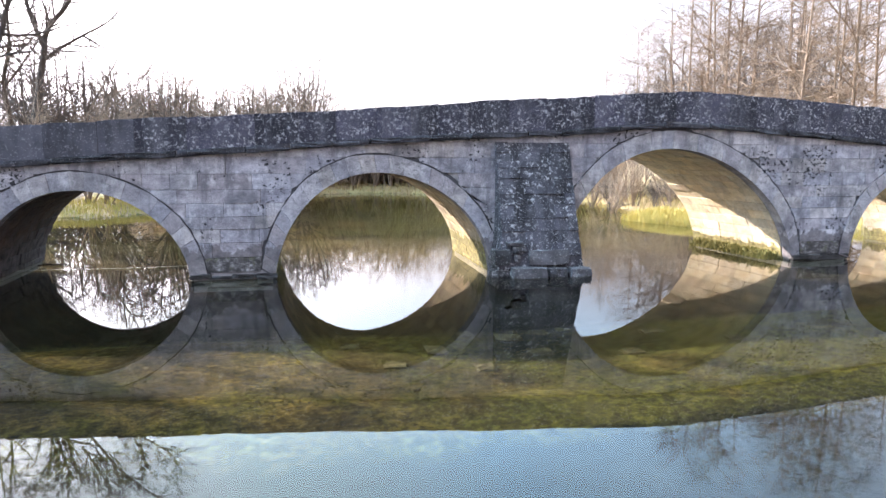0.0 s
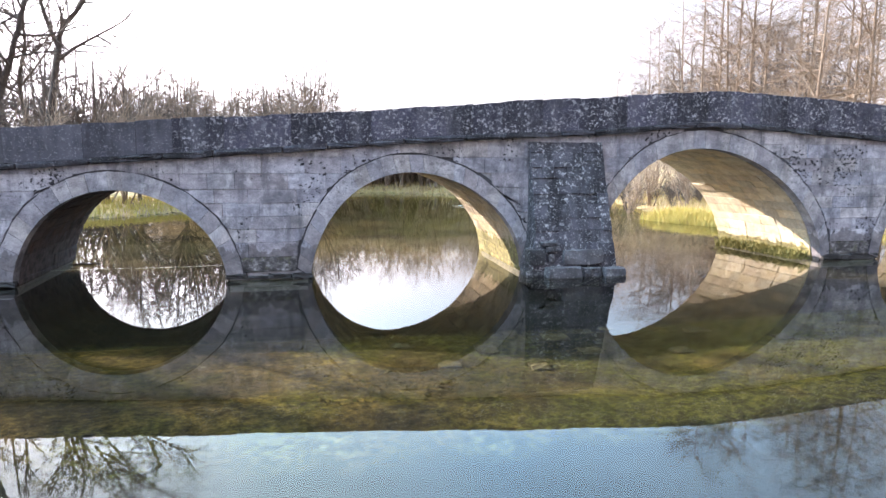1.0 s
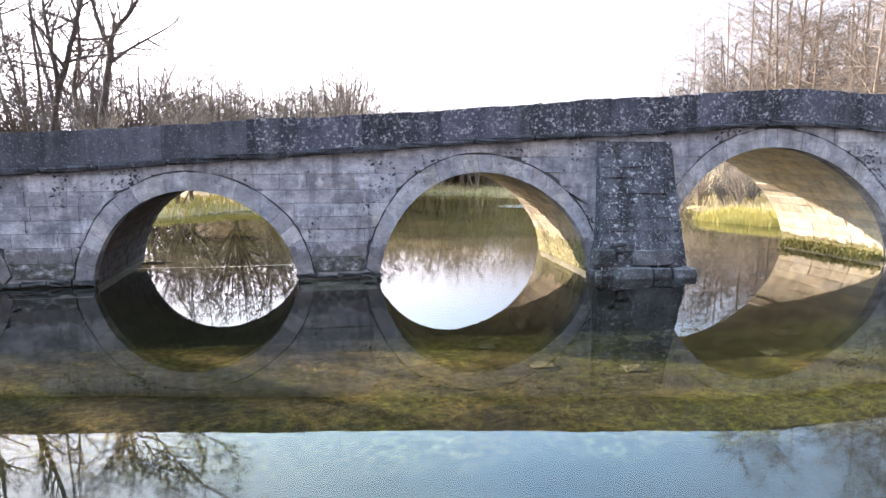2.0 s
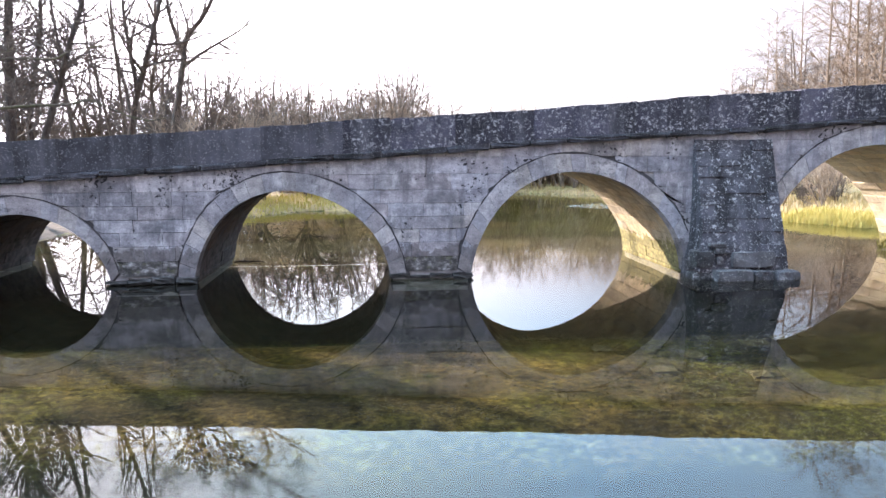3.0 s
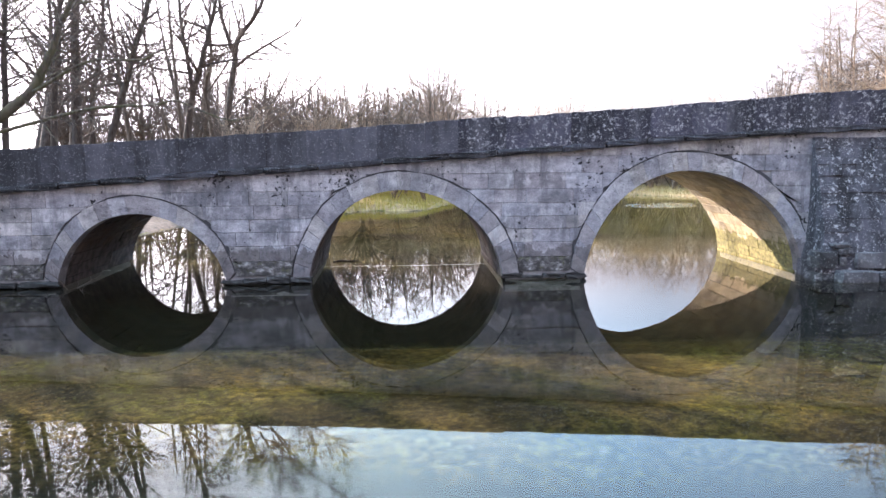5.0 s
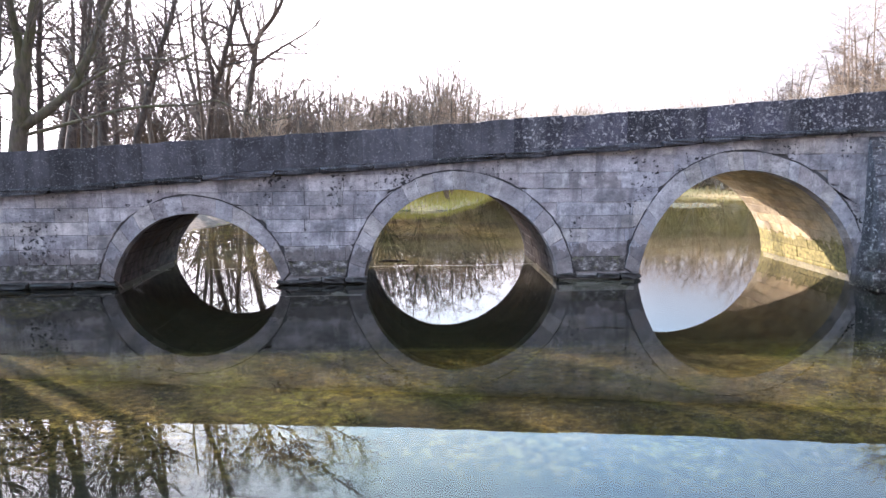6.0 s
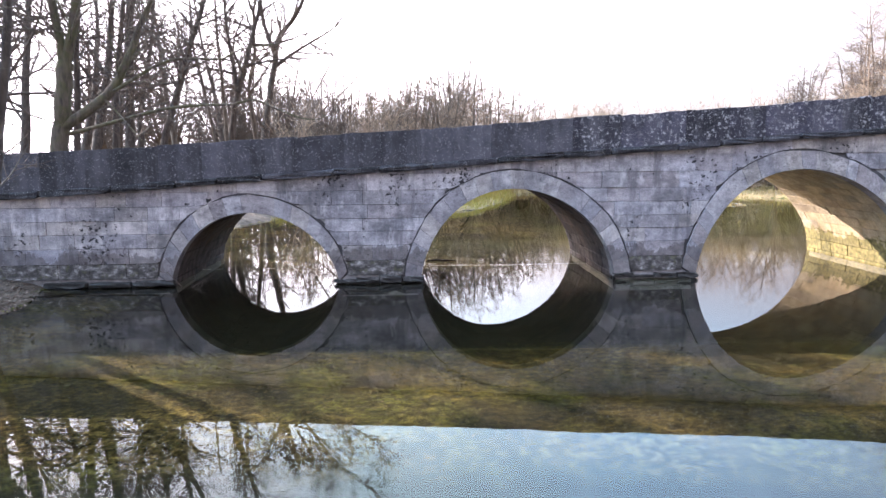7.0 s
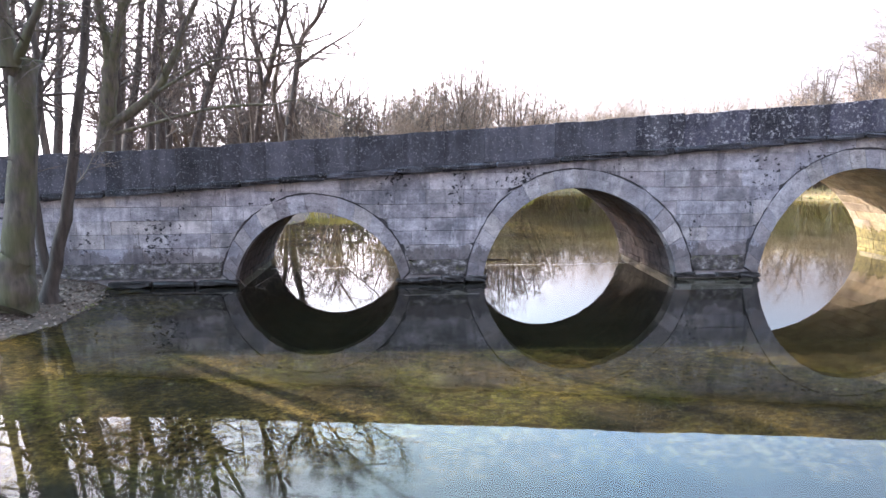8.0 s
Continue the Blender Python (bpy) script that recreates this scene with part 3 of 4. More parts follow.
def forked_tree(seed, x, y, limbs, bark_material, twig_material, words, group, thick=1.0, spread=0.1):
    """A tree from its main limbs: (radius at foot, at tip, side branches, their length, points x, z), the first from the ground."""
    rng = random.Random(seed)
    rng.thick = thick
    root = tagged(new("tree"), words, "tree", group)
    root.location = (x, y, ground_at(x, y))
    bins = [Wood(), Wood()]
    for n, (r0, r1, kids, reach, course) in enumerate(limbs):
        drift = rng.uniform(-spread, spread) if n else 0.0
        cps = [Vector((px - x, drift * abs(pz - course[0][1]), pz - root.location.z)) for px, pz in course]
        pts = []
        for q in range(len(cps) - 1):
            p0, p1, p2, p3 = cps[max(q - 1, 0)], cps[q], cps[q + 1], cps[min(q + 2, len(cps) - 1)]
            for u in np.linspace(0, 1, 5)[:-1]:
                pts.append(0.5 * (2 * p1 + (p2 - p0) * u + (2 * p0 - 5 * p1 + 4 * p2 - p3) * u * u + (3 * p1 - p0 - 3 * p2 + p3) * u ** 3))
        pts.append(cps[-1])
        pts = [p + Vector((rng.gauss(0, 0.09 * r0), rng.gauss(0, 0.09 * r0), 0)) if q else p for q, p in enumerate(pts)]
        radii = [r0 + (r1 - r0) * (q / (len(pts) - 1)) ** 0.8 for q in range(len(pts))]
        if n == 0:
            radii[0] *= 1.5
            radii[1] *= 1.15
        bins[0].tube(pts, radii, 10 if r0 > 0.1 else 7)
        for k in range(kids):
            f = (0.12 if n else 0.3) + (0.88 if n else 0.7) * (k + rng.random()) / kids
            i = min(len(pts) - 2, int(f * (len(pts) - 1)))
            q = pts[i].lerp(pts[i + 1], f * (len(pts) - 1) - i)
            d = (pts[i + 1] - pts[i]).normalized()
            axis = d.orthogonal().normalized()
            axis.rotate(Matrix.Rotation(rng.uniform(0, 6.283), 3, d))
            nd = d.copy()
            nd.rotate(Matrix.Rotation(radians(rng.uniform(38, 78) if q.z < 11 else rng.uniform(24, 52)), 3, axis))
            branch(rng, bins, q, nd, *limb(rng, reach * (1.15 - 0.6 * f), radii[i]), 1, BOUGH)
    root["tall"] = max(v.z for b in bins for v in b.v)
    part("trunk", mesh_of("trunk", bins[0].v, bins[0].f, bark_material, True), root)
    part("crown", mesh_of("crown", bins[1].v, bins[1].f, twig_material), root, "bare branching winter twigs")
    return root


def fan_limbs(seed, x, n, wide, high, radius, kids, reach):
    """Limbs that sweep up from a short trunk into a rounded fan."""
    rs = random.Random(seed)
    out = [(radius * 1.6, radius * 1.2, 0, 1.0, [(x, 0.0), (x + 0.02 * wide, 0.1 * high), (x, 0.2 * high)])]
    for k in range(n):
        o = wide * (-1 + 2 * (k + rs.uniform(0.2, 0.8)) / n)
        top = high * (1 - 0.34 * (o / wide) ** 2) * rs.uniform(0.9, 1.0)
        out.append((radius, radius * 0.2, kids, reach, [(x, rs.uniform(0.1, 0.2) * high), (x + 0.4 * o, 0.45 * top), (x + 0.8 * o, 0.72 * top), (x + o, top)]))
    return out


LEFT_WOOD = "bare trees of the riverside wood"
wood_a = build_tree("tree", 3, 13.0, 0.30, SPREAD, BARK_DARK, TWIG, (0.05, 0.0), "bare dark-barked tree with spreading forked limbs", "tree", LEFT_WOOD, 1, 1.0)
wood_b = build_tree("tree", 8, 17.0, 0.26, TALL, BARK_DARK, TWIG, (-0.06, 0.03), "tall bare tree with thin level side branches", "tree", LEFT_WOOD, 1, 1.0)
wood_c = build_tree("tree", 14, 12.0, 0.17, SPREAD, BARK_GREY, TWIG, (0.12, 0.02), "slender leaning bare tree with fine twigs", "tree", LEFT_WOOD, 1, 1.0)
alder = build_tree("tree", 21, 17.0, 0.105, FEATHER, TWIG_TAN, TWIG_TAN, (0.0, 0.0), "straight bare alder with feathery tan side branches", "tree", "alders on the bank", 1, 0.75)
alder_b = build_tree("tree", 25, 16.0, 0.10, FEATHER, TWIG_TAN, TWIG_TAN, (0.02, 0.0), "straight bare alder with feathery tan side branches", "tree", "alders on the bank", 1, 0.75)
fan = forked_tree(31, 1.6, 117.0, fan_limbs(31, 1.6, 11, 6.4, 25.0, 0.24, 15, 5.0), TWIG_PALE, TWIG_PALE, "distant bare tree with an upswept fan of twigs", "distant bare trees", 4.4, 0.25)
fan_b = forked_tree(35, -13.0, 138.0, fan_limbs(35, -13.0, 9, 3.6, 11.0, 0.14, 12, 2.5), TWIG_PALE, TWIG_PALE, "distant bushy bare tree in winter haze", "distant bare trees", 3.6, 0.25)
shrub = build_tree("bush", 41, 3.2, 0.05, SHRUB, BARK_GREY, TWIG, (0, 0), "tangled leafless brown bush on the bank", "bush", "bankside bushes", 5, 1.5)
for proto, (x, y, tall) in zip((wood_a, wood_b, wood_c, alder, alder_b, shrub),
        ((-29.5, 31.0, 19), (-27.5, 20.5, 20), (-26.0, 28.0, 17), (30.5, 32, 21), (32.6, 19, 19), (17.5, 18.5, 2.6))):
    proto.matrix_basis = Matrix.Translation((x, y, ground_at(x, y))) @ Matrix.Scale(tall / proto["tall"], 4)

# (-26.8, 8.6) and (-29.5, 11) are added out of view to shade the bed.
for x, y, turn, tall, which in ((-24.5, 11.5, 220, 18, 1), (-25.5, 24, 40, 18, 0), (-28, 15, 250, 19, 1), (-31, 22, 15, 18, 2), (-16.3, 55, 180, 12, 2), (-12.4, 55, 20, 10, 2),
                                (-29, 8, 80, 17, 2), (-33, 12, 140, 19, 1), (-26.5, 12.4, 95, 18, 0), (-23.4, 33, 185, 17, 2), (-26.8, 8.6, 170, 20, 1), (-29.5, 11, 300, 20, 0), (-22.5, 42, 70, 17, 1)):
    stand((wood_a, wood_b, wood_c)[which], x, y, turn, tall=tall)
for x, y, turn, tall, which in ((33.5, 34, 40, 22, 0), (32.3, 31, 90, 20, 1), (37.2, 37, 130, 22, 0), (36.1, 34, 200, 23, 1), (39.0, 36, 250, 23, 0), (30.6, 20, 300, 18, 1), (33.7, 19, 20, 20, 0), (36.4, 20, 60, 19, 1),
                                (28.2, 36, 110, 12, 0), (26.4, 38, 170, 9, 1), (41, 33, 210, 22, 0), (44, 36, 10, 22, 1), (39.5, 27, 75, 20, 0), (43, 28, 35, 20, 1), (46, 40, 155, 22, 1), (40, 21, 285, 18, 0), (31.5, 40, 50, 14, 1), (35, 42, 150, 18, 1)):
    stand((alder, alder_b)[which], x, y, turn, tall=tall)
rng = random.Random(77)
for k in range(34):
    x = -75 + 5.2 * k + rng.uniform(-2, 2)
    stand((fan, fan_b)[k % 3 != 0], x, 132 + rng.uniform(-6, 34), rng.uniform(0, 360), tall=rng.uniform(6, 9.5) if 3 < x < 85 else rng.uniform(11, 18))
for x, y, turn, tall, which in ((-16, 77, 10, 14, 1), (-9.4, 78, 100, 10.5, 1), (-24, 70, 60, 14.5, 1), (-20, 85, 30, 15, 1), (-12.5, 84, 200, 11.5, 1), (-29, 66, 140, 16, 1), (-30, 80, 20, 17, 1), (-38, 74, 250, 18, 1), (-26, 92, 70, 16, 1), (-44, 66, 110, 18, 1), (-6.5, 74, 15, 12, 1), (-2.0, 80, 130, 11.5, 1), (-4.2, 92, 250, 13, 1), (54, 58, 75, 20, 1), (60, 56, 135, 21, 1), (66, 62, 210, 21, 1), (48, 62, 290, 17, 1), (66, 110, 0, 16, 1), (72, 118, 80, 20, 1), (62, 108, 210, 13, 1), (75, 105, 260, 20, 1), (81, 103, 320, 21, 1), (85, 112, 20, 22, 1)):
    stand((fan, fan_b)[which], x, y, turn, tall=tall)
for k in range(22):
    x = rng.uniform(16.5, 26)
    y = rng.uniform(15, 24) + max(0, 18 - x) * 0.8
    if shore_distance(np.array([x]), np.array([y]))[0] > 0.8:
        stand(shrub, x, y, rng.uniform(0, 360), tall=rng.uniform(1.6, 3.2))

# low thicket along the far shore
SWITCH = [(9, 26, 0.5, 0.03, 0.03, 0.1), (8, 30, 0.5, 0.03, 0.06, 0.1), (3, 34, 0.5, 0.02, 0.08, 0.1), (0, 0, 0, 0.02, 0.1, 0)]
thicket = build_tree("bush", 61, 6.0, 0.045, SWITCH, TWIG_TAN, TWIG_STRAW, (0, 0), "tall leafless thicket of thin tan stems on the shore", "bush", "shoreline thicket", 5, 1.7)
thicket.matrix_basis = Matrix.Translation((-13.2, 21.0, ground_at(-13.2, 21.0)))
for x, y, tall in ((-9.8, 21.8, 5.8), (-5.6, 24.2, 6), (-3.4, 24.5, 6), (-2.9, 29.0, 6.2), (-1.2, 33.5, 6), (0.2, 38.5, 6.4), (1.6, 40.2, 6), (3.0, 40.6, 6), (4.8, 41.5, 6.2), (6.2, 41.0, 5.8), (7.6, 40.6, 6),
                   (9.6, 39.5, 5), (10.6, 38.2, 4.4), (11.6, 37.4, 4.2), (12.8, 36.2, 4.2), (14.0, 34.8, 4), (15.2, 33.6, 3.8), (16.8, 32.0, 3.8), (18.2, 30.6, 3.6), (19.6, 28.6, 3.6), (20.9, 26.2, 3.4), (21.5, 31, 4.2), (17, 36, 4.6), (12.5, 40, 5), (-11.2, 22.4, 6), (-7.2, 25.6, 6), (-0.4, 36.6, 6), (3.9, 42.6, 6.2), (7.0, 42.6, 6), (10.4, 41, 5), (9.0, 41.4, 5), (11.2, 39.4, 4.6), (13.4, 37.6, 4.6), (14.6, 36.2, 4.6), (15.8, 35, 4.4), (17.6, 33.4, 4.4), (19.4, 31.8, 4.2), (20.6, 29.4, 4), (2.2, 42.5, 6.6), (5.6, 43.2, 6.6), (8.8, 42.4, 6.5), (-4.6, 26.4, 6.4), (-1.6, 39, 6), (0.8, 42, 6), (2.8, 44.5, 6), (4.6, 45.5, 6), (6.6, 45, 6), (8.2, 44.5, 6), (-2.6, 36, 6.4), (-4.0, 32, 6.4), (1.2, 45, 6), (3.6, 47, 6.2), (-0.6, 43.5, 6), (15.2, 37.6, 6), (16.6, 38.4, 6), (18.4, 36.2, 6),
                   (17.6, 21.8, 4.4), (19.0, 19.0, 4.6), (17.0, 17.0, 3.6), (20.4, 22.4, 5), (21.6, 18.6, 5), (19.4, 16.2, 4), (23.4, 20.6, 5), (22.6, 15.8, 4.6), (25.4, 17.8, 5)):
    stand(thicket, x + rng.uniform(-0.4, 0.4), y + rng.uniform(-0.4, 0.4), rng.uniform(0, 360), tall=(7.4 if y > 25 and x > 1 else 3.8 if y > 23 and x < 1.5 else tall * 1.05) * rng.uniform(0.88, 1.15))

# a second, denser row of saplings behind the thicket
SAPLING = [(16, 24, 0.42, 0.03, 0.03, 0.3), (8, 28, 0.5, 0.03, 0.06, 0.1), (4, 32, 0.5, 0.02, 0.08, 0.1), (0, 0, 0, 0.02, 0.1, 0)]
sapling = build_tree("bush", 63, 7.0, 0.05, SAPLING, TWIG_TAN, TWIG_STRAW, (0, 0), "dense stand of thin tan saplings behind the shore", "bush", "shoreline saplings", 6, 3.0)
sapling.matrix_basis = Matrix.Translation((-0.4, 41.0, ground_at(-0.4, 41.0))) @ Matrix.Scale(6.3 / sapling["tall"], 4)
for k in range(22, 84):
    x = -8.0 + 0.36 * k + rng.uniform(-0.4, 0.4)
    y = float(np.interp(x, [-8, -5, -1.5, 1, 5.5, 9, 14, 20, 23], [27, 31, 38.5, 42, 44.5, 43, 37.5, 30.5, 26])) + rng.uniform(-1.0, 3.5)
    stand(sapling, x, y, rng.uniform(0, 360), tall=(2.6 + 0.073 * (y + 17)) * rng.uniform(0.85, 1.03) * (1.0 if x < 10 else 0.9))

# round-crowned small trees at the water's edge
SHORE_TREES = "small bare trees on the far shore"
shore_tree = forked_tree(37, -7.4, 25.2, fan_limbs(37, -7.4, 9, 2.5, 7.4, 0.085, 12, 1.7), BARK_GREY, TWIG_TAN, "small bare round-crowned tree at the water's edge", SHORE_TREES, 1.7, 0.35)
for x, y, turn, tall in ((-9.6, 23.6, 40, 7.0), (-5.3, 26.9, 110, 8.0), (-3.2, 30.6, 200, 8.4), (-1.6, 34.6, 300, 9.0), (0.2, 39.4, 20, 9.0), (2.6, 43.6, 150, 8.6), (-8.2, 31.0, 75, 8.8)):
    stand(shore_tree, x, y, turn, tall=tall)

# dense low undergrowth behind the shore
BRAMBLE = [(8, 50, 0.7, 0.0, 0.15, 0.02), (7, 50, 0.6, 0.0, 0.2, 0.1), (5, 50, 0.6, 0.0, 0.2, 0.1), (0, 0, 0, 0, 0.2, 0)]
bramble = build_tree("bush", 67, 2.6, 0.03, BRAMBLE, TWIG_STRAW, TWIG_DRY, (0, 0), "dense low reddish-brown undergrowth behind the shore", "bush", "shoreline undergrowth", 4, 3.2)
bramble.matrix_basis = Matrix.Translation((-2.0, 41.5, ground_at(-2.0, 41.5)))
for k in range(28):
    f = k / 27
    x = -4.5 + 27 * f + rng.uniform(-0.5, 0.5)
    y = float(np.interp(x, [-5, -1.5, 1, 5.5, 9, 14, 20, 23], [33, 40, 43, 45.5, 44, 38.5, 31.5, 27])) + rng.uniform(-1.2, 1.8)
    stand(bramble, x, y, rng.uniform(0, 360), tall=rng.uniform(3.0, 4.4))
for k in range(44):
    x = -9.0 + 0.74 * k + rng.uniform(-0.5, 0.5)
    y = float(np.interp(x, [-9, -5, -1.5, 1, 5.5, 9, 14, 20, 24], [29, 34, 42, 46, 48.5, 47, 42, 35, 30])) + rng.uniform(-1.0, 2.5)
    stand(bramble, x, y, rng.uniform(0, 360), tall=rng.uniform(3.4, 5.0))

# ---- single trees at the wood's edge ----
forked_tree(101, -18.7, 37.6, [(0.36, 0.208, 5, 3.2, [(-18.7, 0.8), (-18.4, 5.3), (-18.0, 7.7), (-17.55, 9.9)]), (0.15, 0.03, 12, 2.8, [(-17.55, 9.8), (-16.0, 10.9), (-14.3, 11.9), (-12.8, 12.9), (-11.9, 14.4)]),
            (0.24, 0.052, 20, 3.4, [(-17.55, 9.8), (-17.2, 11.9), (-15.9, 13.6), (-15.1, 15.2), (-13.4, 19.0), (-12.4, 22.0)]), (0.20, 0.052, 14, 3.2, [(-17.4, 10.6), (-18.0, 12.3), (-18.4, 14.8), (-17.6, 20.0), (-17.0, 22.0)]),
            (0.09, 0.026, 25, 3.8, [(-16.9, 17.6), (-14.4, 21.5), (-12.0, 24.0), (-9.6, 25.6)]), (0.09, 0.026, 25, 3.8, [(-16.9, 19.5), (-15.8, 21.5), (-15.0, 23.5)]),
            (0.09, 0.026, 25, 3.8, [(-17.3, 17.5), (-19.2, 20.5), (-20.8, 22.5)]), (0.09, 0.026, 25, 3.8, [(-17.0, 17.0), (-13.6, 18.6), (-10.8, 20.6), (-9.8, 22.6)])],
            BARK_DARK, TWIG, "bare dark tree forking into three spreading limbs", LEFT_WOOD, 2.2)
forked_tree(102, -19.8, 31.5, [(0.28, 0.169, 4, 2.6, [(-19.8, 0.8), (-19.5, 4.6), (-18.95, 7.5)]), (0.16, 0.052, 21, 3.6, [(-18.95, 7.4), (-19.3, 10.1), (-19.6, 12.7), (-19.5, 17.0), (-19.8, 19.0)]),
            (0.22, 0.052, 23, 4.0, [(-18.95, 7.4), (-18.1, 10.1), (-17.2, 13.4), (-16.4, 17.6), (-15.9, 19.5)])], BARK_DARK, TWIG, "bare dark tree with a steep narrow fork", LEFT_WOOD, 2.2)
forked_tree(103, -17.9, 33.0, [(0.20, 0.052, 25, 3.2, [(-17.9, 0.8), (-18.3, 5.5), (-18.55, 7.7), (-18.0, 10.3), (-17.95, 12.6), (-17.0, 19.5)]), (0.09, 0.02, 8, 2.0, [(-18.5, 7.4), (-17.2, 9.2), (-16.4, 10.6), (-15.8, 12.6)])],
            BARK_GREY, TWIG, "slender bent bare tree with fine twigs", LEFT_WOOD, 2.2)
forked_tree(104, -19.4, 30.2, [(0.15, 0.052, 23, 2.5, [(-19.4, 0.8), (-19.5, 4.5), (-19.65, 8.5), (-19.8, 13.1), (-19.4, 21.5)])], BARK_GREY, TWIG, "thin straight bare tree", LEFT_WOOD, 1.3)
forked_tree(105, -19.6, 29.4, [(0.11, 0.051, 29, 2.3, [(-19.6, 0.8), (-20.1, 4.5), (-20.7, 8.1), (-21.2, 11.0), (-20.9, 19.0)])], BARK_GREY, TWIG, "thin bare tree leaning back into the wood", LEFT_WOOD, 1.3)
forked_tree(106, -21.5, 22.0, [(0.22, 0.085, 58, 3.6, [(-21.5, 0.8), (-20.6, 4.4), (-19.7, 6.9), (-19.15, 8.7), (-18.2, 11.3), (-16.8, 16.5), (-16.0, 22.5)])], BARK_DARK, TWIG, "leaning dark bare tree with level side branches", LEFT_WOOD, 1.5)
forked_tree(107, -24.0, 27.0, [(0.22, 0.085, 43, 3.6, [(-24.0, 0.8), (-23.9, 4.2), (-23.7, 6.3), (-23.0, 9.4), (-22.6, 12.4), (-22.0, 23.5)])], BARK_DARK, TWIG, "tall dark bare tree with thin side branches", LEFT_WOOD, 1.5)
forked_tree(108, -23.1, 23.0, [(0.33, 0.2, 20, 3.6, [(-23.1, 0.8), (-22.95, 4.1), (-22.8, 7.0), (-22.4, 11.5)]), (0.2, 0.068, 31, 4.0, [(-22.4, 11.3), (-21.2, 15.0), (-20.0, 24.0)]), (0.2, 0.068, 31, 4.0, [(-22.4, 11.3), (-23.6, 15.0), (-24.0, 23.5)]),
            (0.09, 0.02, 10, 1.8, [(-22.8, 6.6), (-21.6, 6.9), (-20.0, 7.2), (-18.4, 7.9)])], BARK_DARK, TWIG, "thick dark bare tree with a long level limb", LEFT_WOOD, 1.5)
forked_tree(109, -19.75, 8.65, [(0.33, 0.27, 5, 1.8, [(-19.75, 0.5), (-19.66, 3.4), (-19.5, 4.6), (-19.27, 6.3)]), (0.18, 0.068, 34, 3.2, [(-19.27, 6.1), (-19.5, 8.4), (-19.8, 12.0), (-19.5, 16.5)]), (0.2, 0.068, 34, 3.2, [(-19.27, 6.1), (-18.75, 7.8), (-18.4, 10.0), (-17.9, 13.0), (-18.1, 17.0)]),
            (0.2, 0.04, 28, 3.0, [(-19.5, 4.1), (-17.95, 5.2), (-17.3, 6.3), (-16.8, 7.5), (-16.3, 8.6), (-15.4, 11.0), (-15.2, 14.0)]),
            (0.07, 0.015, 18, 1.3, [(-17.7, 5.3), (-16.35, 6.1), (-15.5, 6.4), (-14.0, 6.4), (-13.4, 6.7), (-12.2, 6.9)]), (0.075, 0.015, 26, 1.3, [(-19.5, 3.8), (-17.6, 4.3), (-16.0, 4.7), (-14.7, 4.82), (-13.7, 4.85), (-12.9, 5.0), (-12.1, 4.66), (-11.0, 4.3), (-10.2, 4.45)])],
            BARK_MOSSY, TWIG, "big forked bare tree with long limbs sweeping over the river", LEFT_WOOD, 0.8)
forked_tree(110, -20.75, 12.0, [(0.17, 0.068, 40, 3.0, [(-20.75, 0.7), (-20.65, 3.5), (-20.4, 7.0), (-20.2, 9.1), (-19.8, 18.0)])], BARK_DARK, TWIG, "straight dark bare tree with many side twigs", LEFT_WOOD, 1.3)
forked_tree(111, -21.4, 16.7, [(0.20, 0.068, 40, 3.2, [(-21.4, 0.8), (-21.1, 3.8), (-20.7, 7.6), (-20.3, 10.1), (-19.2, 19.0)])], BARK_DARK, TWIG, "slightly leaning dark bare tree", LEFT_WOOD, 1.3)
forked_tree(112, -21.0, 7.6, [(0.17, 0.1, 5, 1.8, [(-21.0, 0.6), (-21.15, 3.2), (-21.35, 6.0)]), (0.10, 0.03, 8, 1.8, [(-21.35, 5.9), (-21.0, 7.7), (-20.7, 11.0), (-20.9, 14.0)]), (0.09, 0.03, 8, 1.8, [(-21.35, 5.9), (-22.2, 7.6), (-22.6, 11.0)])],
            BARK_GREY, TWIG, "forked grey bare tree", LEFT_WOOD, 0.9)
forked_tree(113, -17.0, 43.6, [(0.12, 0.03, 14, 2.6, [(-17.0, 0.8), (-16.8, 5.4), (-15.7, 7.7), (-13.9, 11.0), (-13.4, 12.6)]), (0.08, 0.02, 10, 2.2, [(-16.8, 5.2), (-13.8, 7.7), (-11.8, 9.6), (-11.0, 11.4)])], BARK_GREY, TWIG, "thin leaning bare tree with spreading twigs", LEFT_WOOD, 1.8)

# ---- trees on the near bank ----
NEAR_TREES = "trees on the near bank"
forked_tree(51, -16.34, -3.15, [(0.43, 0.29, 0, 1.0, [(-16.4, 0.1), (-16.32, 0.5), (-16.24, 1.2)]), (0.32, 0.22, 0, 1.0, [(-16.34, 0.2), (-16.2, 1.5), (-16.1, 2.8), (-16.02, 4.8)]), (0.2, 0.04, 10, 2.0, [(-16.02, 4.6), (-16.15, 6.2), (-16.6, 9.0), (-16.5, 13.0)]), (0.11, 0.03, 8, 1.6, [(-16.03, 4.5), (-15.6, 5.2), (-15.25, 6.1), (-14.9, 9.0)])],
            BARK_MOSSY, TWIG, "thick mossy green-brown tree trunk on the bank", NEAR_TREES)
forked_tree(52, -16.3, -2.0, [(0.11, 0.04, 12, 1.5, [(-16.25, 0.3), (-16.38, 1.3), (-16.42, 2.5), (-16.37, 3.1), (-16.16, 4.1), (-16.13, 5.0), (-16.4, 8.0), (-16.2, 11.0)]), (0.06, 0.02, 6, 1.2, [(-16.15, 4.6), (-15.8, 5.6), (-15.5, 7.5)])], BARK_DARK, TWIG, "slim bent dark tree on the bank", NEAR_TREES)
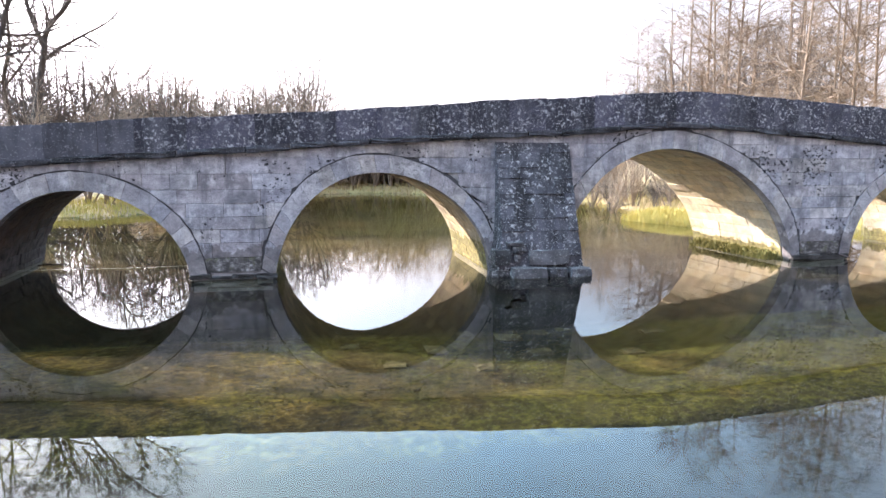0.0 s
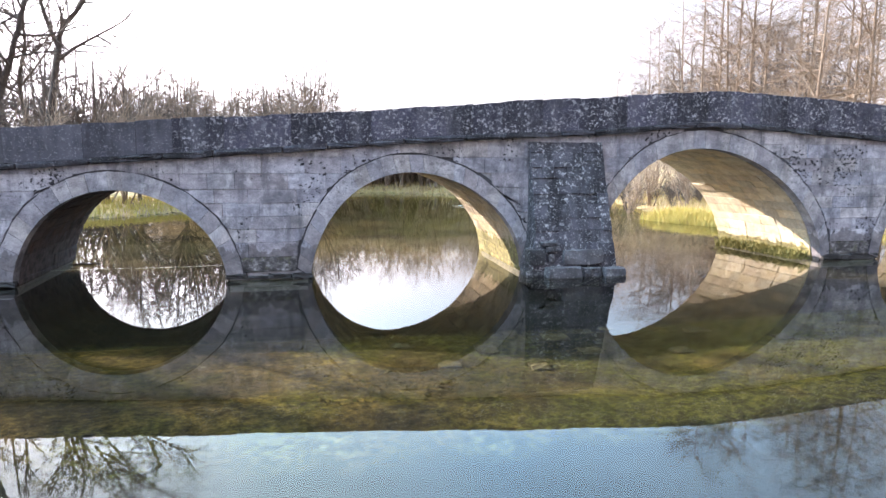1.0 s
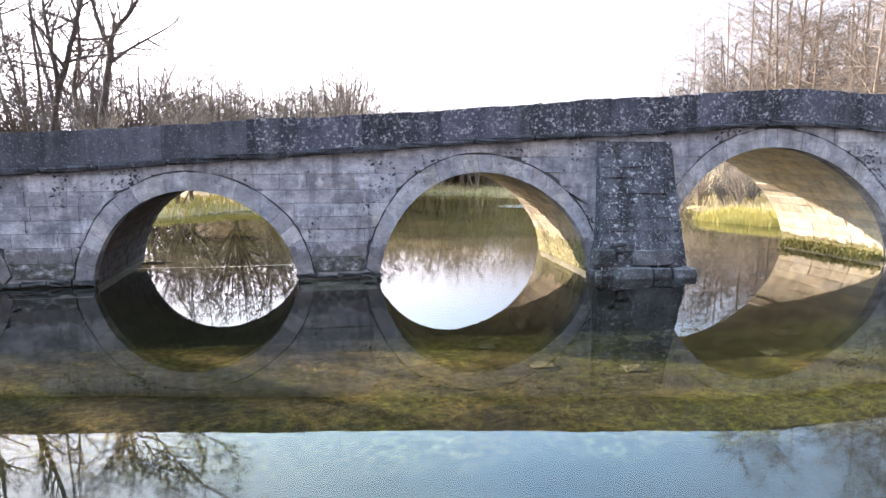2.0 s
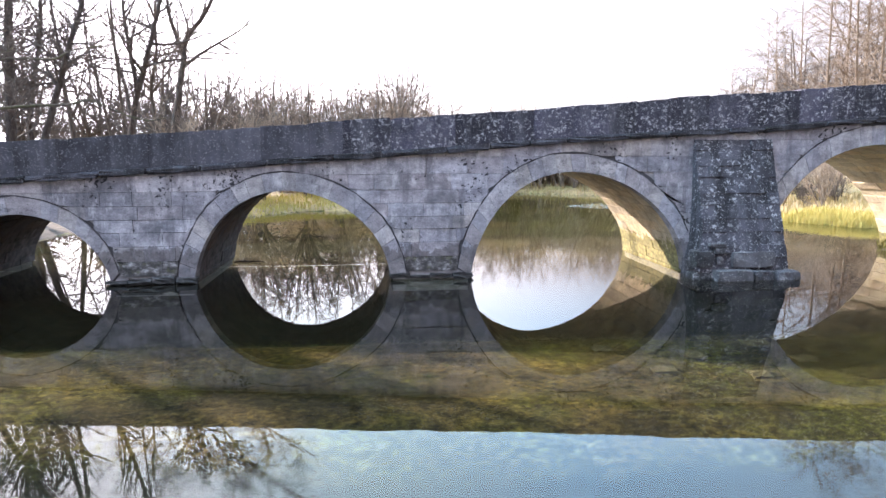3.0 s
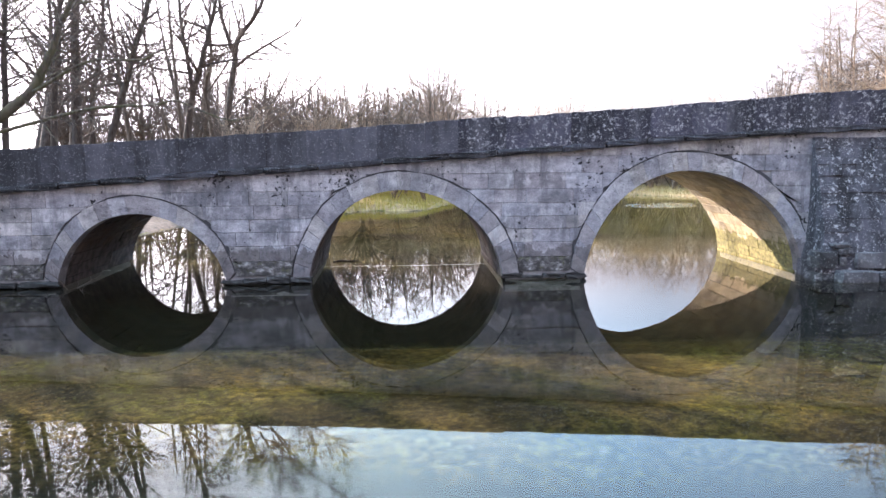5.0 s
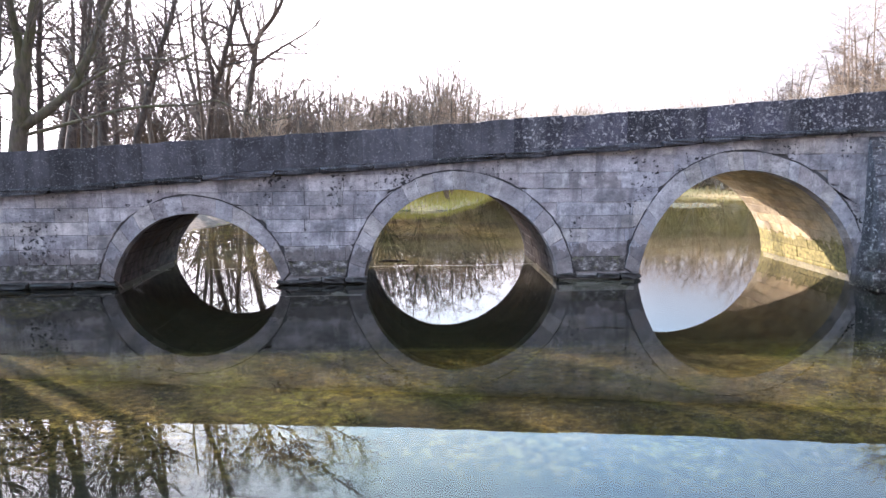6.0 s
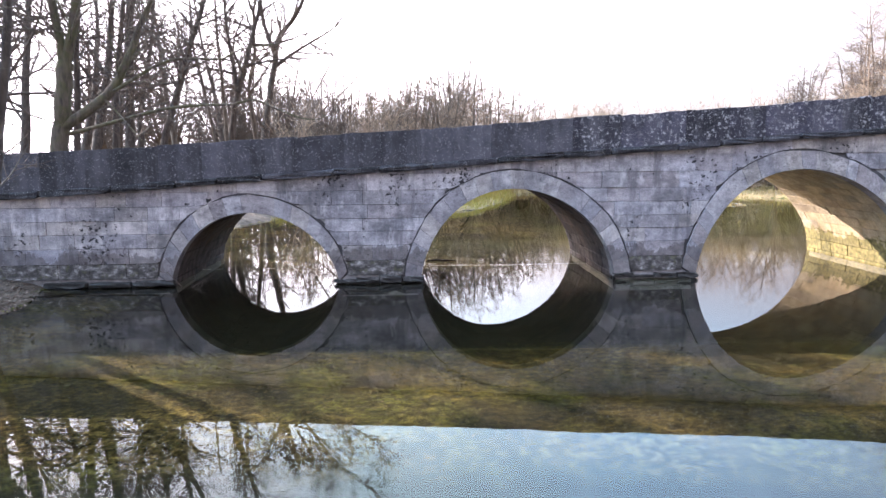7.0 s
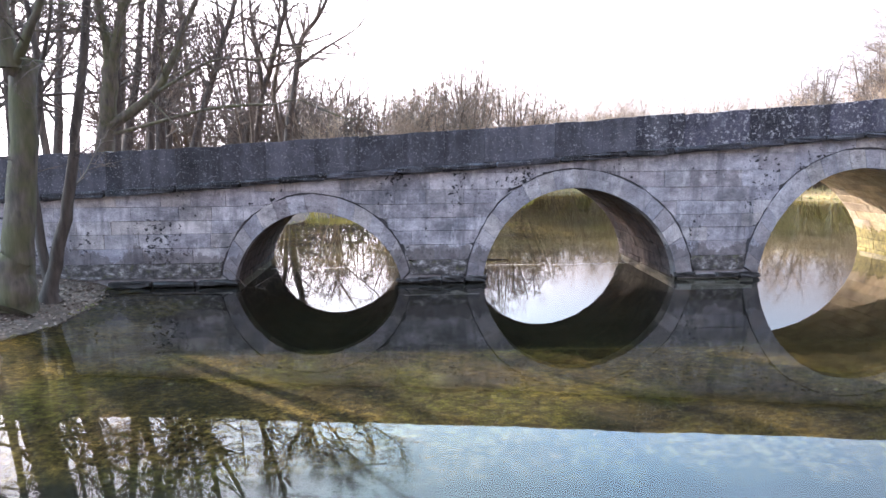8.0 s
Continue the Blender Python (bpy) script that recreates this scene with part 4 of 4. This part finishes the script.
forked_tree(53, -16.15, -2.3, [(0.15, 0.05, 14, 1.6, [(-16.15, 0.2), (-15.9, 1.2), (-15.55, 2.5), (-15.3, 3.9), (-14.95, 6.0), (-14.8, 9.0), (-14.5, 13.0)])], BARK_DARK, TWIG, "slim dark tree leaning towards the water", NEAR_TREES)


# ---- grass, reeds, moss and leaves ----
def blades(name, spots, low, high, width, material, words, category, seed, bend=0.35):
    """Many thin upright blades at the given x, y, z."""
    rs = np.random.RandomState(seed)
    n = len(spots)
    p = np.array(spots)
    h = rs.uniform(low, high, n)[:, None]
    a = rs.uniform(0, 6.283, n)
    side = np.stack([np.cos(a), np.sin(a), np.zeros(n)], -1) * width
    b = rs.uniform(0, 6.283, n)
    tip = np.stack([np.cos(b), np.sin(b), np.zeros(n)], -1) * h * bend * rs.uniform(0.2, 1, n)[:, None]
    up = np.array([0, 0, 1.0])
    v = np.stack([p - side, p + side, p + up * h * 0.55 + tip * 0.35 + side * 0.8, p + up * h * 0.55 + tip * 0.35 - side * 0.8, p + up * h + tip], 1).reshape(-1, 3)
    k = np.arange(n)[:, None] * 5
    f = [tuple(q) for q in (k + [0, 1, 2, 3]).tolist()] + [tuple(q) for q in (k + [3, 2, 4]).tolist()]
    return tagged(new(name, mesh_of(name, v.tolist(), f, material)), words, category, kind="stuff")


def scatter(n, x0, x1, y0, y1, seed, lo=0.0, hi=99.0, clump=0.0):
    """Places on the ground within a rectangle, between two distances from the river's edge."""
    rs = np.random.RandomState(seed)
    x, y = rs.uniform(x0, x1, n), rs.uniform(y0, y1, n)
    d = shore_distance(x, y)
    keep = (d > lo) & (d < hi)
    if clump:
        keep &= lumps(x * 2.2, y * 2.2, seed) > -clump
    x, y = x[keep], y[keep]
    return np.stack([x, y, ground_height(x, y) - 0.03], -1).tolist()


blades("reeds", scatter(13000, 15.3, 21, 8.2, 13.0, 3, -0.3, 1.8, 0.4), 0.22, 0.48, 0.012, REED, "tall dry yellow reeds along the far bank", "reeds", 1)
blades("bank_grass", scatter(26000, -14, 0.5, 15, 40, 4, -0.1, 4.5, 0.6), 0.15, 0.45, 0.014, GRASS, "yellow-green winter grass on the bank", "grass", 2)
blades("bank_grass", scatter(30000, 0, 34, 12, 44, 6, -0.1, 6.0, 0.5), 0.15, 0.5, 0.014, DRY_GRASS, "dry tan winter grass on the far bank", "grass", 3)
blades("bank_grass", scatter(9000, 18, 32, -4, 9, 7, -0.1, 5.0), 0.15, 0.5, 0.014, GRASS, "yellow-green winter grass on the bank", "grass", 4)
rs = np.random.RandomState(9)
moss_spots = [(13.95 - 0.07 * y - 0.42 * rs.rand() ** 2, y, -0.06 + 0.24 * rs.rand() ** 1.4) for y in rs.uniform(0.3, 3.9, 4200)]
blades("waterline_moss", moss_spots, 0.05, 0.16, 0.022, MOSS, "green-yellow moss along the vault's waterline", "moss", 5, 0.9)


def leaves(name, spots, size, material, words, seed):
    rs = np.random.RandomState(seed)
    v, f = [], []
    for x, y, z in spots:
        a, s = rs.uniform(0, 6.283), size * rs.uniform(0.5, 1.2)
        t1, t2 = rs.uniform(-0.4, 0.4, 2)
        c, d = math.cos(a) * s, math.sin(a) * s
        k = len(v)
        v += [(x + c, y + d, z + 0.05 + s * t1), (x - d * 0.6, y + c * 0.6, z + 0.05 + s * t2), (x - c, y - d, z + 0.05 - s * t1), (x + d * 0.6, y - c * 0.6, z + 0.05 - s * t2)]
        f.append((k, k + 1, k + 2, k + 3))
    return tagged(new(name, mesh_of(name, v, f, material)), words, "leaves", kind="stuff")


leaves("leaf_litter", scatter(20000, -22, -14, -9, 0, 12, 0.0, 6.0), 0.04, LEAF, "brown fallen leaves covering the near bank", 13)


# ---- weed on the river bed ----
def bed_spots(n, x0, x1, y0, y1, seed):
    rs = np.random.RandomState(seed)
    x, y = rs.uniform(x0, x1, n), rs.uniform(y0, y1, n)
    keep = (shore_distance(x, y) < -0.5) & (lumps(x * 1.6, y * 2.6, seed) > 0.02)
    x, y = x[keep], y[keep]
    return np.stack([x, y, ground_height(x, y) - 0.01], -1).tolist()


WEED = blade("river_weed", (0.0, (0.03, 0.026, 0.009)), (0.5, (0.085, 0.066, 0.02)), (1.0, (0.06, 0.07, 0.014)))
blades("river_weed", bed_spots(30000, -20, 19, -8.6, -3.6, 31), 0.03, 0.10, 0.013, WEED, "brown-green weed tufts on the river bed", "water weed", 6, 1.6)

BED_LEAF = blade("sunken_leaf", (0.0, (0.02, 0.018, 0.010)), (0.45, (0.06, 0.046, 0.017)), (0.85, (0.105, 0.08, 0.03)), (1.0, (0.06, 0.075, 0.02)))
leaves("sunken_leaves", bed_spots(13000, -20, 19, -8.5, -3.8, 33), 0.034, BED_LEAF, "sunken leaves and algae scraps on the river bed", 34)

# ---- things afloat ----
SCUM = blade("pale_scum", (0.0, (0.30, 0.29, 0.26)), (1.0, (0.62, 0.61, 0.58)))
rs = np.random.RandomState(44)
sx = rs.uniform(-14, -1.5, 1500)
keep = lumps(sx * 3, sx * 0, 8) > -0.12
line = [(x, 2.38 + 0.05 * math.sin(x * 1.7) + 0.03 * rs.randn(), -0.045) for x in sx[keep]]
leaves("floating_scum", line, 0.014, SCUM, "thin line of pale scum drifting on the water", 45)

stick = tagged(new("floating_stick"), "dark wet stick floating on the calm water", "stick")
bits = Wood()
pts = [Vector((-0.42, 0.0, 0.015)), Vector((-0.2, 0.03, 0.03)), Vector((0.05, 0.02, 0.022)), Vector((0.28, -0.03, 0.03)), Vector((0.42, -0.02, 0.02))]
bits.tube(pts, [0.014, 0.03, 0.028, 0.02, 0.008], 7)
part("stem", mesh_of("stem", bits.v, bits.f, BARK_DARK, True), stick)
bits = Wood()
bits.tube([pts[1], Vector((-0.12, 0.1, 0.07)), Vector((-0.06, 0.14, 0.12))], [0.012, 0.009, 0.004], 5)
part("stub", mesh_of("stub", bits.v, bits.f, BARK_DARK, True), stick)
stick.location = (-6.6, 3.2, 0.0)

snag = tagged(new("dead_branch"), "small bare dead branch caught at the pier's foot", "branch")
wood = Wood()
rng = random.Random(9)
rng.thick = 1.0
SNAG = [(7, 40, 0.5, 0.03, 0.1, 0.2), (4, 40, 0.5, 0.0, 0.12, 0.2), (0, 0, 0, 0, 0.1, 0)]
for d in (Vector((0.8, 0.1, 0.35)), Vector((-0.5, -0.2, 0.5)), Vector((0.5, -0.5, 0.25))):
    branch(rng, (wood, wood), Vector((0, 0, -0.1)), d.normalized(), 0.75, 0.014, 1, [SNAG[0]] + SNAG)
part("twigs", mesh_of("twigs", wood.v, wood.f, TWIG), snag)
snag.location = (-12.75, -0.12, 0.0)

# ---- stones of the bridge ----
def inside_ring(arch, x, z, gap):
    cx, cz = arch[3], arch[4]
    a = math.degrees(math.atan2(z - cz, x - cx))
    r = arch[5] + arch[6] * math.cos(radians(3.5 * (a - 112))) + gap + 0.012 * math.sin(0.19 * a + cx) + 0.010 * math.sin(0.83 * a + 2 * cx)
    d = math.hypot(x - cx, z - cz)
    return (cx + (x - cx) * r / d, cz + (z - cz) * r / d) if d < r and z > cz - 0.6 else None


def edge_points(x0, x1, z0, z1, k=4):
    pts = [(x0 + (x1 - x0) * i / k, z0) for i in range(k)] + [(x1, z0 + (z1 - z0) * i / k) for i in range(k)]
    return pts + [(x1 - (x1 - x0) * i / k, z1) for i in range(k)] + [(x0, z1 - (z1 - z0) * i / k) for i in range(k)]


def cut_stone(x0, x1, z0, z1):
    """The outline of an ashlar block, trimmed to the arch rings and the cornice; None where nothing is left."""
    near = [a for a in ARCHES if abs(a[3] - (x0 + x1) / 2) < a[5] + 1.2]
    touched, out = 0, []
    for x, z in edge_points(x0, x1, z0, z1):
        z = min(z, lerp_table(LEDGE, x) - 0.004)
        for arch in near:
            moved = inside_ring(arch, x, z, 0.029)
            if moved:
                touched += 1
                x, z = moved
                z = min(z, lerp_table(LEDGE, x) - 0.004)
        out.append((x, z))
    if touched > 11 or max(p[1] for p in out) - min(p[1] for p in out) < 0.07:
        return None
    if not touched:
        return [(x0, z0), (x1, z0), (x1, min(z1, lerp_table(LEDGE, x1) - 0.004)), (x0, min(z1, lerp_table(LEDGE, x0) - 0.004))]
    return out


rng = random.Random(5)
z, row = 0.19, 0
while z < 3.9:
    z1 = z + rng.uniform(0.30, 0.40)
    x = -23.0 + rng.uniform(0, 0.6)
    while x < 23:
        w = rng.uniform(0.62, 1.25)
        if lerp_table(LEDGE, x + w / 2) > z + 0.06 and not (5.3 < x and x + w < 7.0 and z1 < 3.2):
            poly = cut_stone(x + rng.uniform(0.0, 0.003), x + w - rng.uniform(0.0, 0.003), z + rng.uniform(0.0, 0.006), z1 - rng.uniform(0.0, 0.006))
            if poly:
                part("ashlar_block", mesh_of("ashlar_block", *slab(poly, rng.uniform(-0.012, 0.01), 0.09, 0.006), FOOTING_STONE if z < 0.3 else STONE), core)
        x += w
    z = z1

for i, arch in enumerate(ARCHES):
    a0 = foot_angle(arch, 0.05)
    span = 180 - 2 * a0
    n = max(9, round(radians(span) * arch[2] / 0.36))
    ring_pts = [(curve(arch, a, True, 0.085), curve(arch, a, False, 0.02)) for a in np.linspace(a0, 180 - a0, 40)]
    rv = [(p[0], y, p[1]) for o, q in ring_pts for p in (o, q) for y in (0.03, 0.34)]
    rf = []
    for k in range(39):
        b = 4 * k
        rf += [(b, b + 2, b + 6, b + 4), (b + 1, b + 5, b + 7, b + 3), (b, b + 4, b + 5, b + 1), (b + 2, b + 3, b + 7, b + 6)]
    ring = part("arch_ring", mesh_of("arch_ring", rv, rf, OPEN_JOINT), bridge, "ring of wedge-shaped pale stones")
    cuts = [a0 + span * (k + (rng.uniform(-0.16, 0.16) if 0 < k < n else 0)) / n for k in range(n + 1)]
    for k in range(n):
        g = rng.uniform(0.04, 0.26) / arch[2]
        angles = np.linspace(cuts[k] + g, cuts[k + 1] - g, 3)
        poly = [curve(arch, a) for a in angles][::-1]
        outer = [curve(arch, a, True, rng.uniform(-0.02, 0.012)) for a in angles]
        part("voussoir", mesh_of("voussoir", *slab(poly + outer, -0.014 + rng.uniform(-0.008, 0.006), 0.36, 0.004), RING_STONE), ring)

    vault = part("vault", mesh_of("vault", *[q for q in (lambda pts: ([(p[0] + skew(p[0], y), y, p[1]) for p in pts for y in (0.36, BRIDGE_WIDTH - 0.03)],
                 [(2 * k, 2 * k + 1, 2 * k + 3, 2 * k + 2) for k in range(39)]))([curve(arch, a, False, 0.045) for a in np.linspace(a0 - 8, 188 - a0, 40)])], VAULT_JOINT), bridge, "vault lined with long tan stone courses")
    n = round(radians(span + 12) * arch[2] / 0.31)
    for k in range(n):
        b0, b1 = a0 - 6 + (span + 12) * k / n, a0 - 6 + (span + 12) * (k + 1) / n
        g = 0.006 / arch[2] * 57.3
        y = 0.366
        cut = rng.uniform(0.25, 0.7)
        while y < BRIDGE_WIDTH - 0.1:
            y1 = y + cut
            if y1 > BRIDGE_WIDTH - 0.35:
                y1 = BRIDGE_WIDTH - 0.006
            off = rng.uniform(-0.014, 0.01)
            verts = []
            for grow, e in ((off, 0.006), (off + 0.008, 0.0), (0.08, 0.0)):
                ea = e / arch[2] * 57.3
                for a, yy in ((b0 + g + ea, y + 0.007 + e), (b0 + g + ea, y1 - 0.007 - e), (b1 - g - ea, y1 - 0.007 - e), (b1 - g - ea, y + 0.007 + e)):
                    px, pz = curve(arch, a, False, grow)
                    verts.append((px + skew(px, yy), yy, pz))
            faces = [(0, 1, 2, 3)] + [(q + j, q + 4 + j, q + 4 + (j + 1) % 4, q + (j + 1) % 4) for q in (0, 4) for j in range(4)]
            # The first two vaults take the stone with their shade in its colour.
            part("vault_stone", mesh_of("vault_stone", verts, faces, SHADED_SOOTY_STONE if i < 2 else MOSSED_BARREL if i == 2 else BARREL_STONE), vault)
            y, cut = y1, rng.uniform(0.45, 0.85)

x = -23.0
while x < 23:
    w = rng.uniform(0.55, 1.15)
    zs = [(x + w * f, lerp_table(LEDGE, x + w * f) + 0.135) for f in (0.002, 0.998)]
    t = rng.uniform(-0.012, 0.012)
    zt = [(x + w * f, lerp_table(TOP, x + w * f) + t + rng.uniform(-0.02, 0.016)) for f in (0.998, 0.6, 0.3, 0.002)]
    plain = x + rng.uniform(-0.7, 0.7) < -3.6
    verts, faces = slab(zs + zt, -0.03 + rng.uniform(-0.006, 0.006), 0.36, 0.006)
    faces.append(tuple(range(17, 11, -1)))
    part("parapet_block", mesh_of("parapet_block", verts, faces, PARAPET_PLAIN if plain else PARAPET_LICHEN), parapet)
    x += w
# the buttress between the two widest arches
BATTER = [(-1.3, -1.1), (0.0, -0.98), (0.5, -0.9), (1.5, -0.64), (3.4, -0.03)]
B_LEFT, B_RIGHT = [(-1.3, 4.85), (0.5, 4.9), (0.9, 5.03), (3.4, 5.05)], [(-1.3, 7.25), (0.3, 7.17), (1.5, 7.08), (3.4, 7.07)]
bv, bf = [], []
for z in np.linspace(-1.3, 3.36, 12):
    y = lerp_table(BATTER, z) + 0.04
    l, r = lerp_table(B_LEFT, z) + 0.02, lerp_table(B_RIGHT, z) - 0.02
    bv += [(l, 0.1, z), (l, y, z), (r, y, z), (r, 0.1, z)]
for k in range(11):
    b = 4 * k
    bf += [(b + j, b + (j + 1) % 4, b + 4 + (j + 1) % 4, b + 4 + j) for j in range(3)]
bf.append((44, 45, 46, 47))
buttress = part("buttress", mesh_of("buttress", bv, bf, BUTTRESS_STONE), bridge, "battered dark buttress crusted with pale lichen")
z = 0.2
while z < 3.3:
    z1 = min(3.38, z + rng.uniform(0.13, 0.34))
    l, r = lerp_table(B_LEFT, z), lerp_table(B_RIGHT, z)
    x = l
    while x < r - 0.05:
        x1 = x + rng.uniform(0.22, 0.66)
        if x1 > r - 0.16:
            x1 = r
        dl, dr = lerp_table(B_LEFT, z1) - l, lerp_table(B_RIGHT, z1) - r
        ul, ur = dl + (dr - dl) * (x - l) / (r - l), dl + (dr - dl) * (x1 - l) / (r - l)
        j = [rng.uniform(-0.012, 0.004) for _ in range(8)]
        verts, faces = slab([(x + j[0], z + j[1] * 2), (x1 - j[2], z + j[3] * 2), (x1 - j[4] + ur, z1 - j[5]), (x + j[6] + ul, z1 - j[7])], rng.uniform(-0.03, 0.02), 0.16, 0.012)
        verts = [(a, b + lerp_table(BATTER, c), c) for a, b, c in verts]
        part("buttress_stone", mesh_of("buttress_stone", verts, faces, BUTTRESS_STONE), buttress)
        x = x1
    z = z1


def rough_block(x0, x1, y0, y1, z0, z1, seed, amount=0.035, material=FOOTING_STONE):
    """A worn, broken-edged block."""
    rs = random.Random(seed)
    bm = bmesh.new()
    bmesh.ops.create_cube(bm, size=1.0)
    bmesh.ops.subdivide_edges(bm, edges=bm.edges[:], cuts=2, use_grid_fill=True)
    for v in bm.verts:
        c = v.co
        s = 1 - 0.03 * (abs(c.x) > 0.4) * (abs(c.y) > 0.4) - 0.035 * (abs(c.z) > 0.4) * (abs(c.y) > 0.4) - 0.025 * (abs(c.x) > 0.4) * (abs(c.z) > 0.4)
        v.co = Vector(((x0 + x1) / 2 + c.x * s * (x1 - x0) + rs.gauss(0, amount * 0.5), (y0 + y1) / 2 + c.y * s * (y1 - y0) + rs.gauss(0, amount * 0.6), (z0 + z1) / 2 + c.z * s * (z1 - z0) + rs.gauss(0, amount * 0.5)))
    me = bpy.data.meshes.new("footing_stone")
    bm.to_mesh(me)
    bm.free()
    me.materials.append(material)
    return me


x = -23.0
while x < 23:
    w = rng.uniform(0.9, 1.7)
    za, zb = lerp_table(LEDGE, x), lerp_table(LEDGE, x + w)
    me = rough_block(x + 0.004, x + w - 0.004, -0.15 + rng.uniform(-0.02, 0.02), 0.1, rng.uniform(-0.012, 0.006), 0.13, int(x * 57) + 900, 0.022, CORNICE_STONE)
    for v in me.vertices:
        v.co.z += za + (zb - za) * (v.co.x - x) / w
    part("cornice_stone", me, cornice)
    x += w


def footing(x0, x1, top, proud, pieces):
    """A row of damp blocks along the water at a pier's foot."""
    w = (x1 - x0) / pieces
    base = part("pier_footing", rough_block(x0 + 0.03, x1 - 0.03, -proud + 0.13, 0.14, -1.2, top - 0.05, pieces * 7 + int(x0)), bridge, "dark damp footing stones at the waterline")
    for k in range(pieces):
        a, b = x0 + w * k + rng.uniform(-0.05, 0.05) * (k > 0), x0 + w * (k + 1) - 0.02
        part("footing_stone", rough_block(a, b, -proud + rng.uniform(-0.04, 0.04), 0.1, rng.uniform(0.0, 0.035), top + rng.uniform(-0.05, 0.03), int(a * 91), 0.022), base)


footing(-2.6, -0.52, 0.14, 0.07, 4)
footing(-9.32, -7.17, 0.15, 0.1, 4)
footing(-16.0, -13.0, 0.16, 0.12, 3)
footing(14.15, 16.15, 0.16, 0.05, 2)
for k, (x0, x1, y0, z0, z1) in enumerate(((4.72, 5.16, -0.98, -0.2, 0.17), (5.2, 6.12, -1.26, -0.2, 0.25), (6.18, 6.66, -1.2, -0.2, 0.22), (6.73, 7.3, -1.24, -0.2, 0.2),
                                          (4.78, 5.2, -1.02, 0.3, 0.7), (5.68, 6.78, -1.03, 0.29, 0.66), (5.25, 5.62, -1.0, 0.62, 0.76), (5.3, 5.48, -0.98, 0.36, 0.56), (5.12, 5.55, -0.99, 0.8, 0.88))):
    part("loose_stone", rough_block(x0, x1, y0, y0 + 0.5, z0, z1, 300 + k, 0.018, SLAB_STONE), buttress, "broken stone slipped from the buttress foot")

# slabs lying on the river bed below the buttress
for k, (x, y, w, d, h) in enumerate(((3.7, -5.5, 0.5, 0.35, 0.12), (3.0, -5.0, 0.28, 0.3, 0.14), (4.4, -5.2, 0.32, 0.3, 0.1), (4.0, -6.4, 0.4, 0.3, 0.1), (5.5, -6.8, 0.35, 0.3, 0.09), (2.2, -6.2, 0.34, 0.4, 0.12),
                                    (0.8, -5.9, 0.3, 0.26, 0.08), (5.0, -5.0, 0.26, 0.22, 0.1), (6.4, -5.8, 0.45, 0.3, 0.1), (2.8, -7.2, 0.3, 0.3, 0.08), (1.4, -7.0, 0.36, 0.26, 0.1), (7.6, -6.6, 0.3, 0.3, 0.08))):
    z = ground_at(x, y)
    me = rough_block(x - w / 2, x + w / 2, y - d / 2, y + d / 2, z - 0.05, z + h, 700 + k, 0.03, SILTED_STONE)
    me.name = "sunken_stone"
    tagged(new("sunken_stone", me), "flat pale stone lying under water on the river bed", "stone", "sunken stones on the river bed")
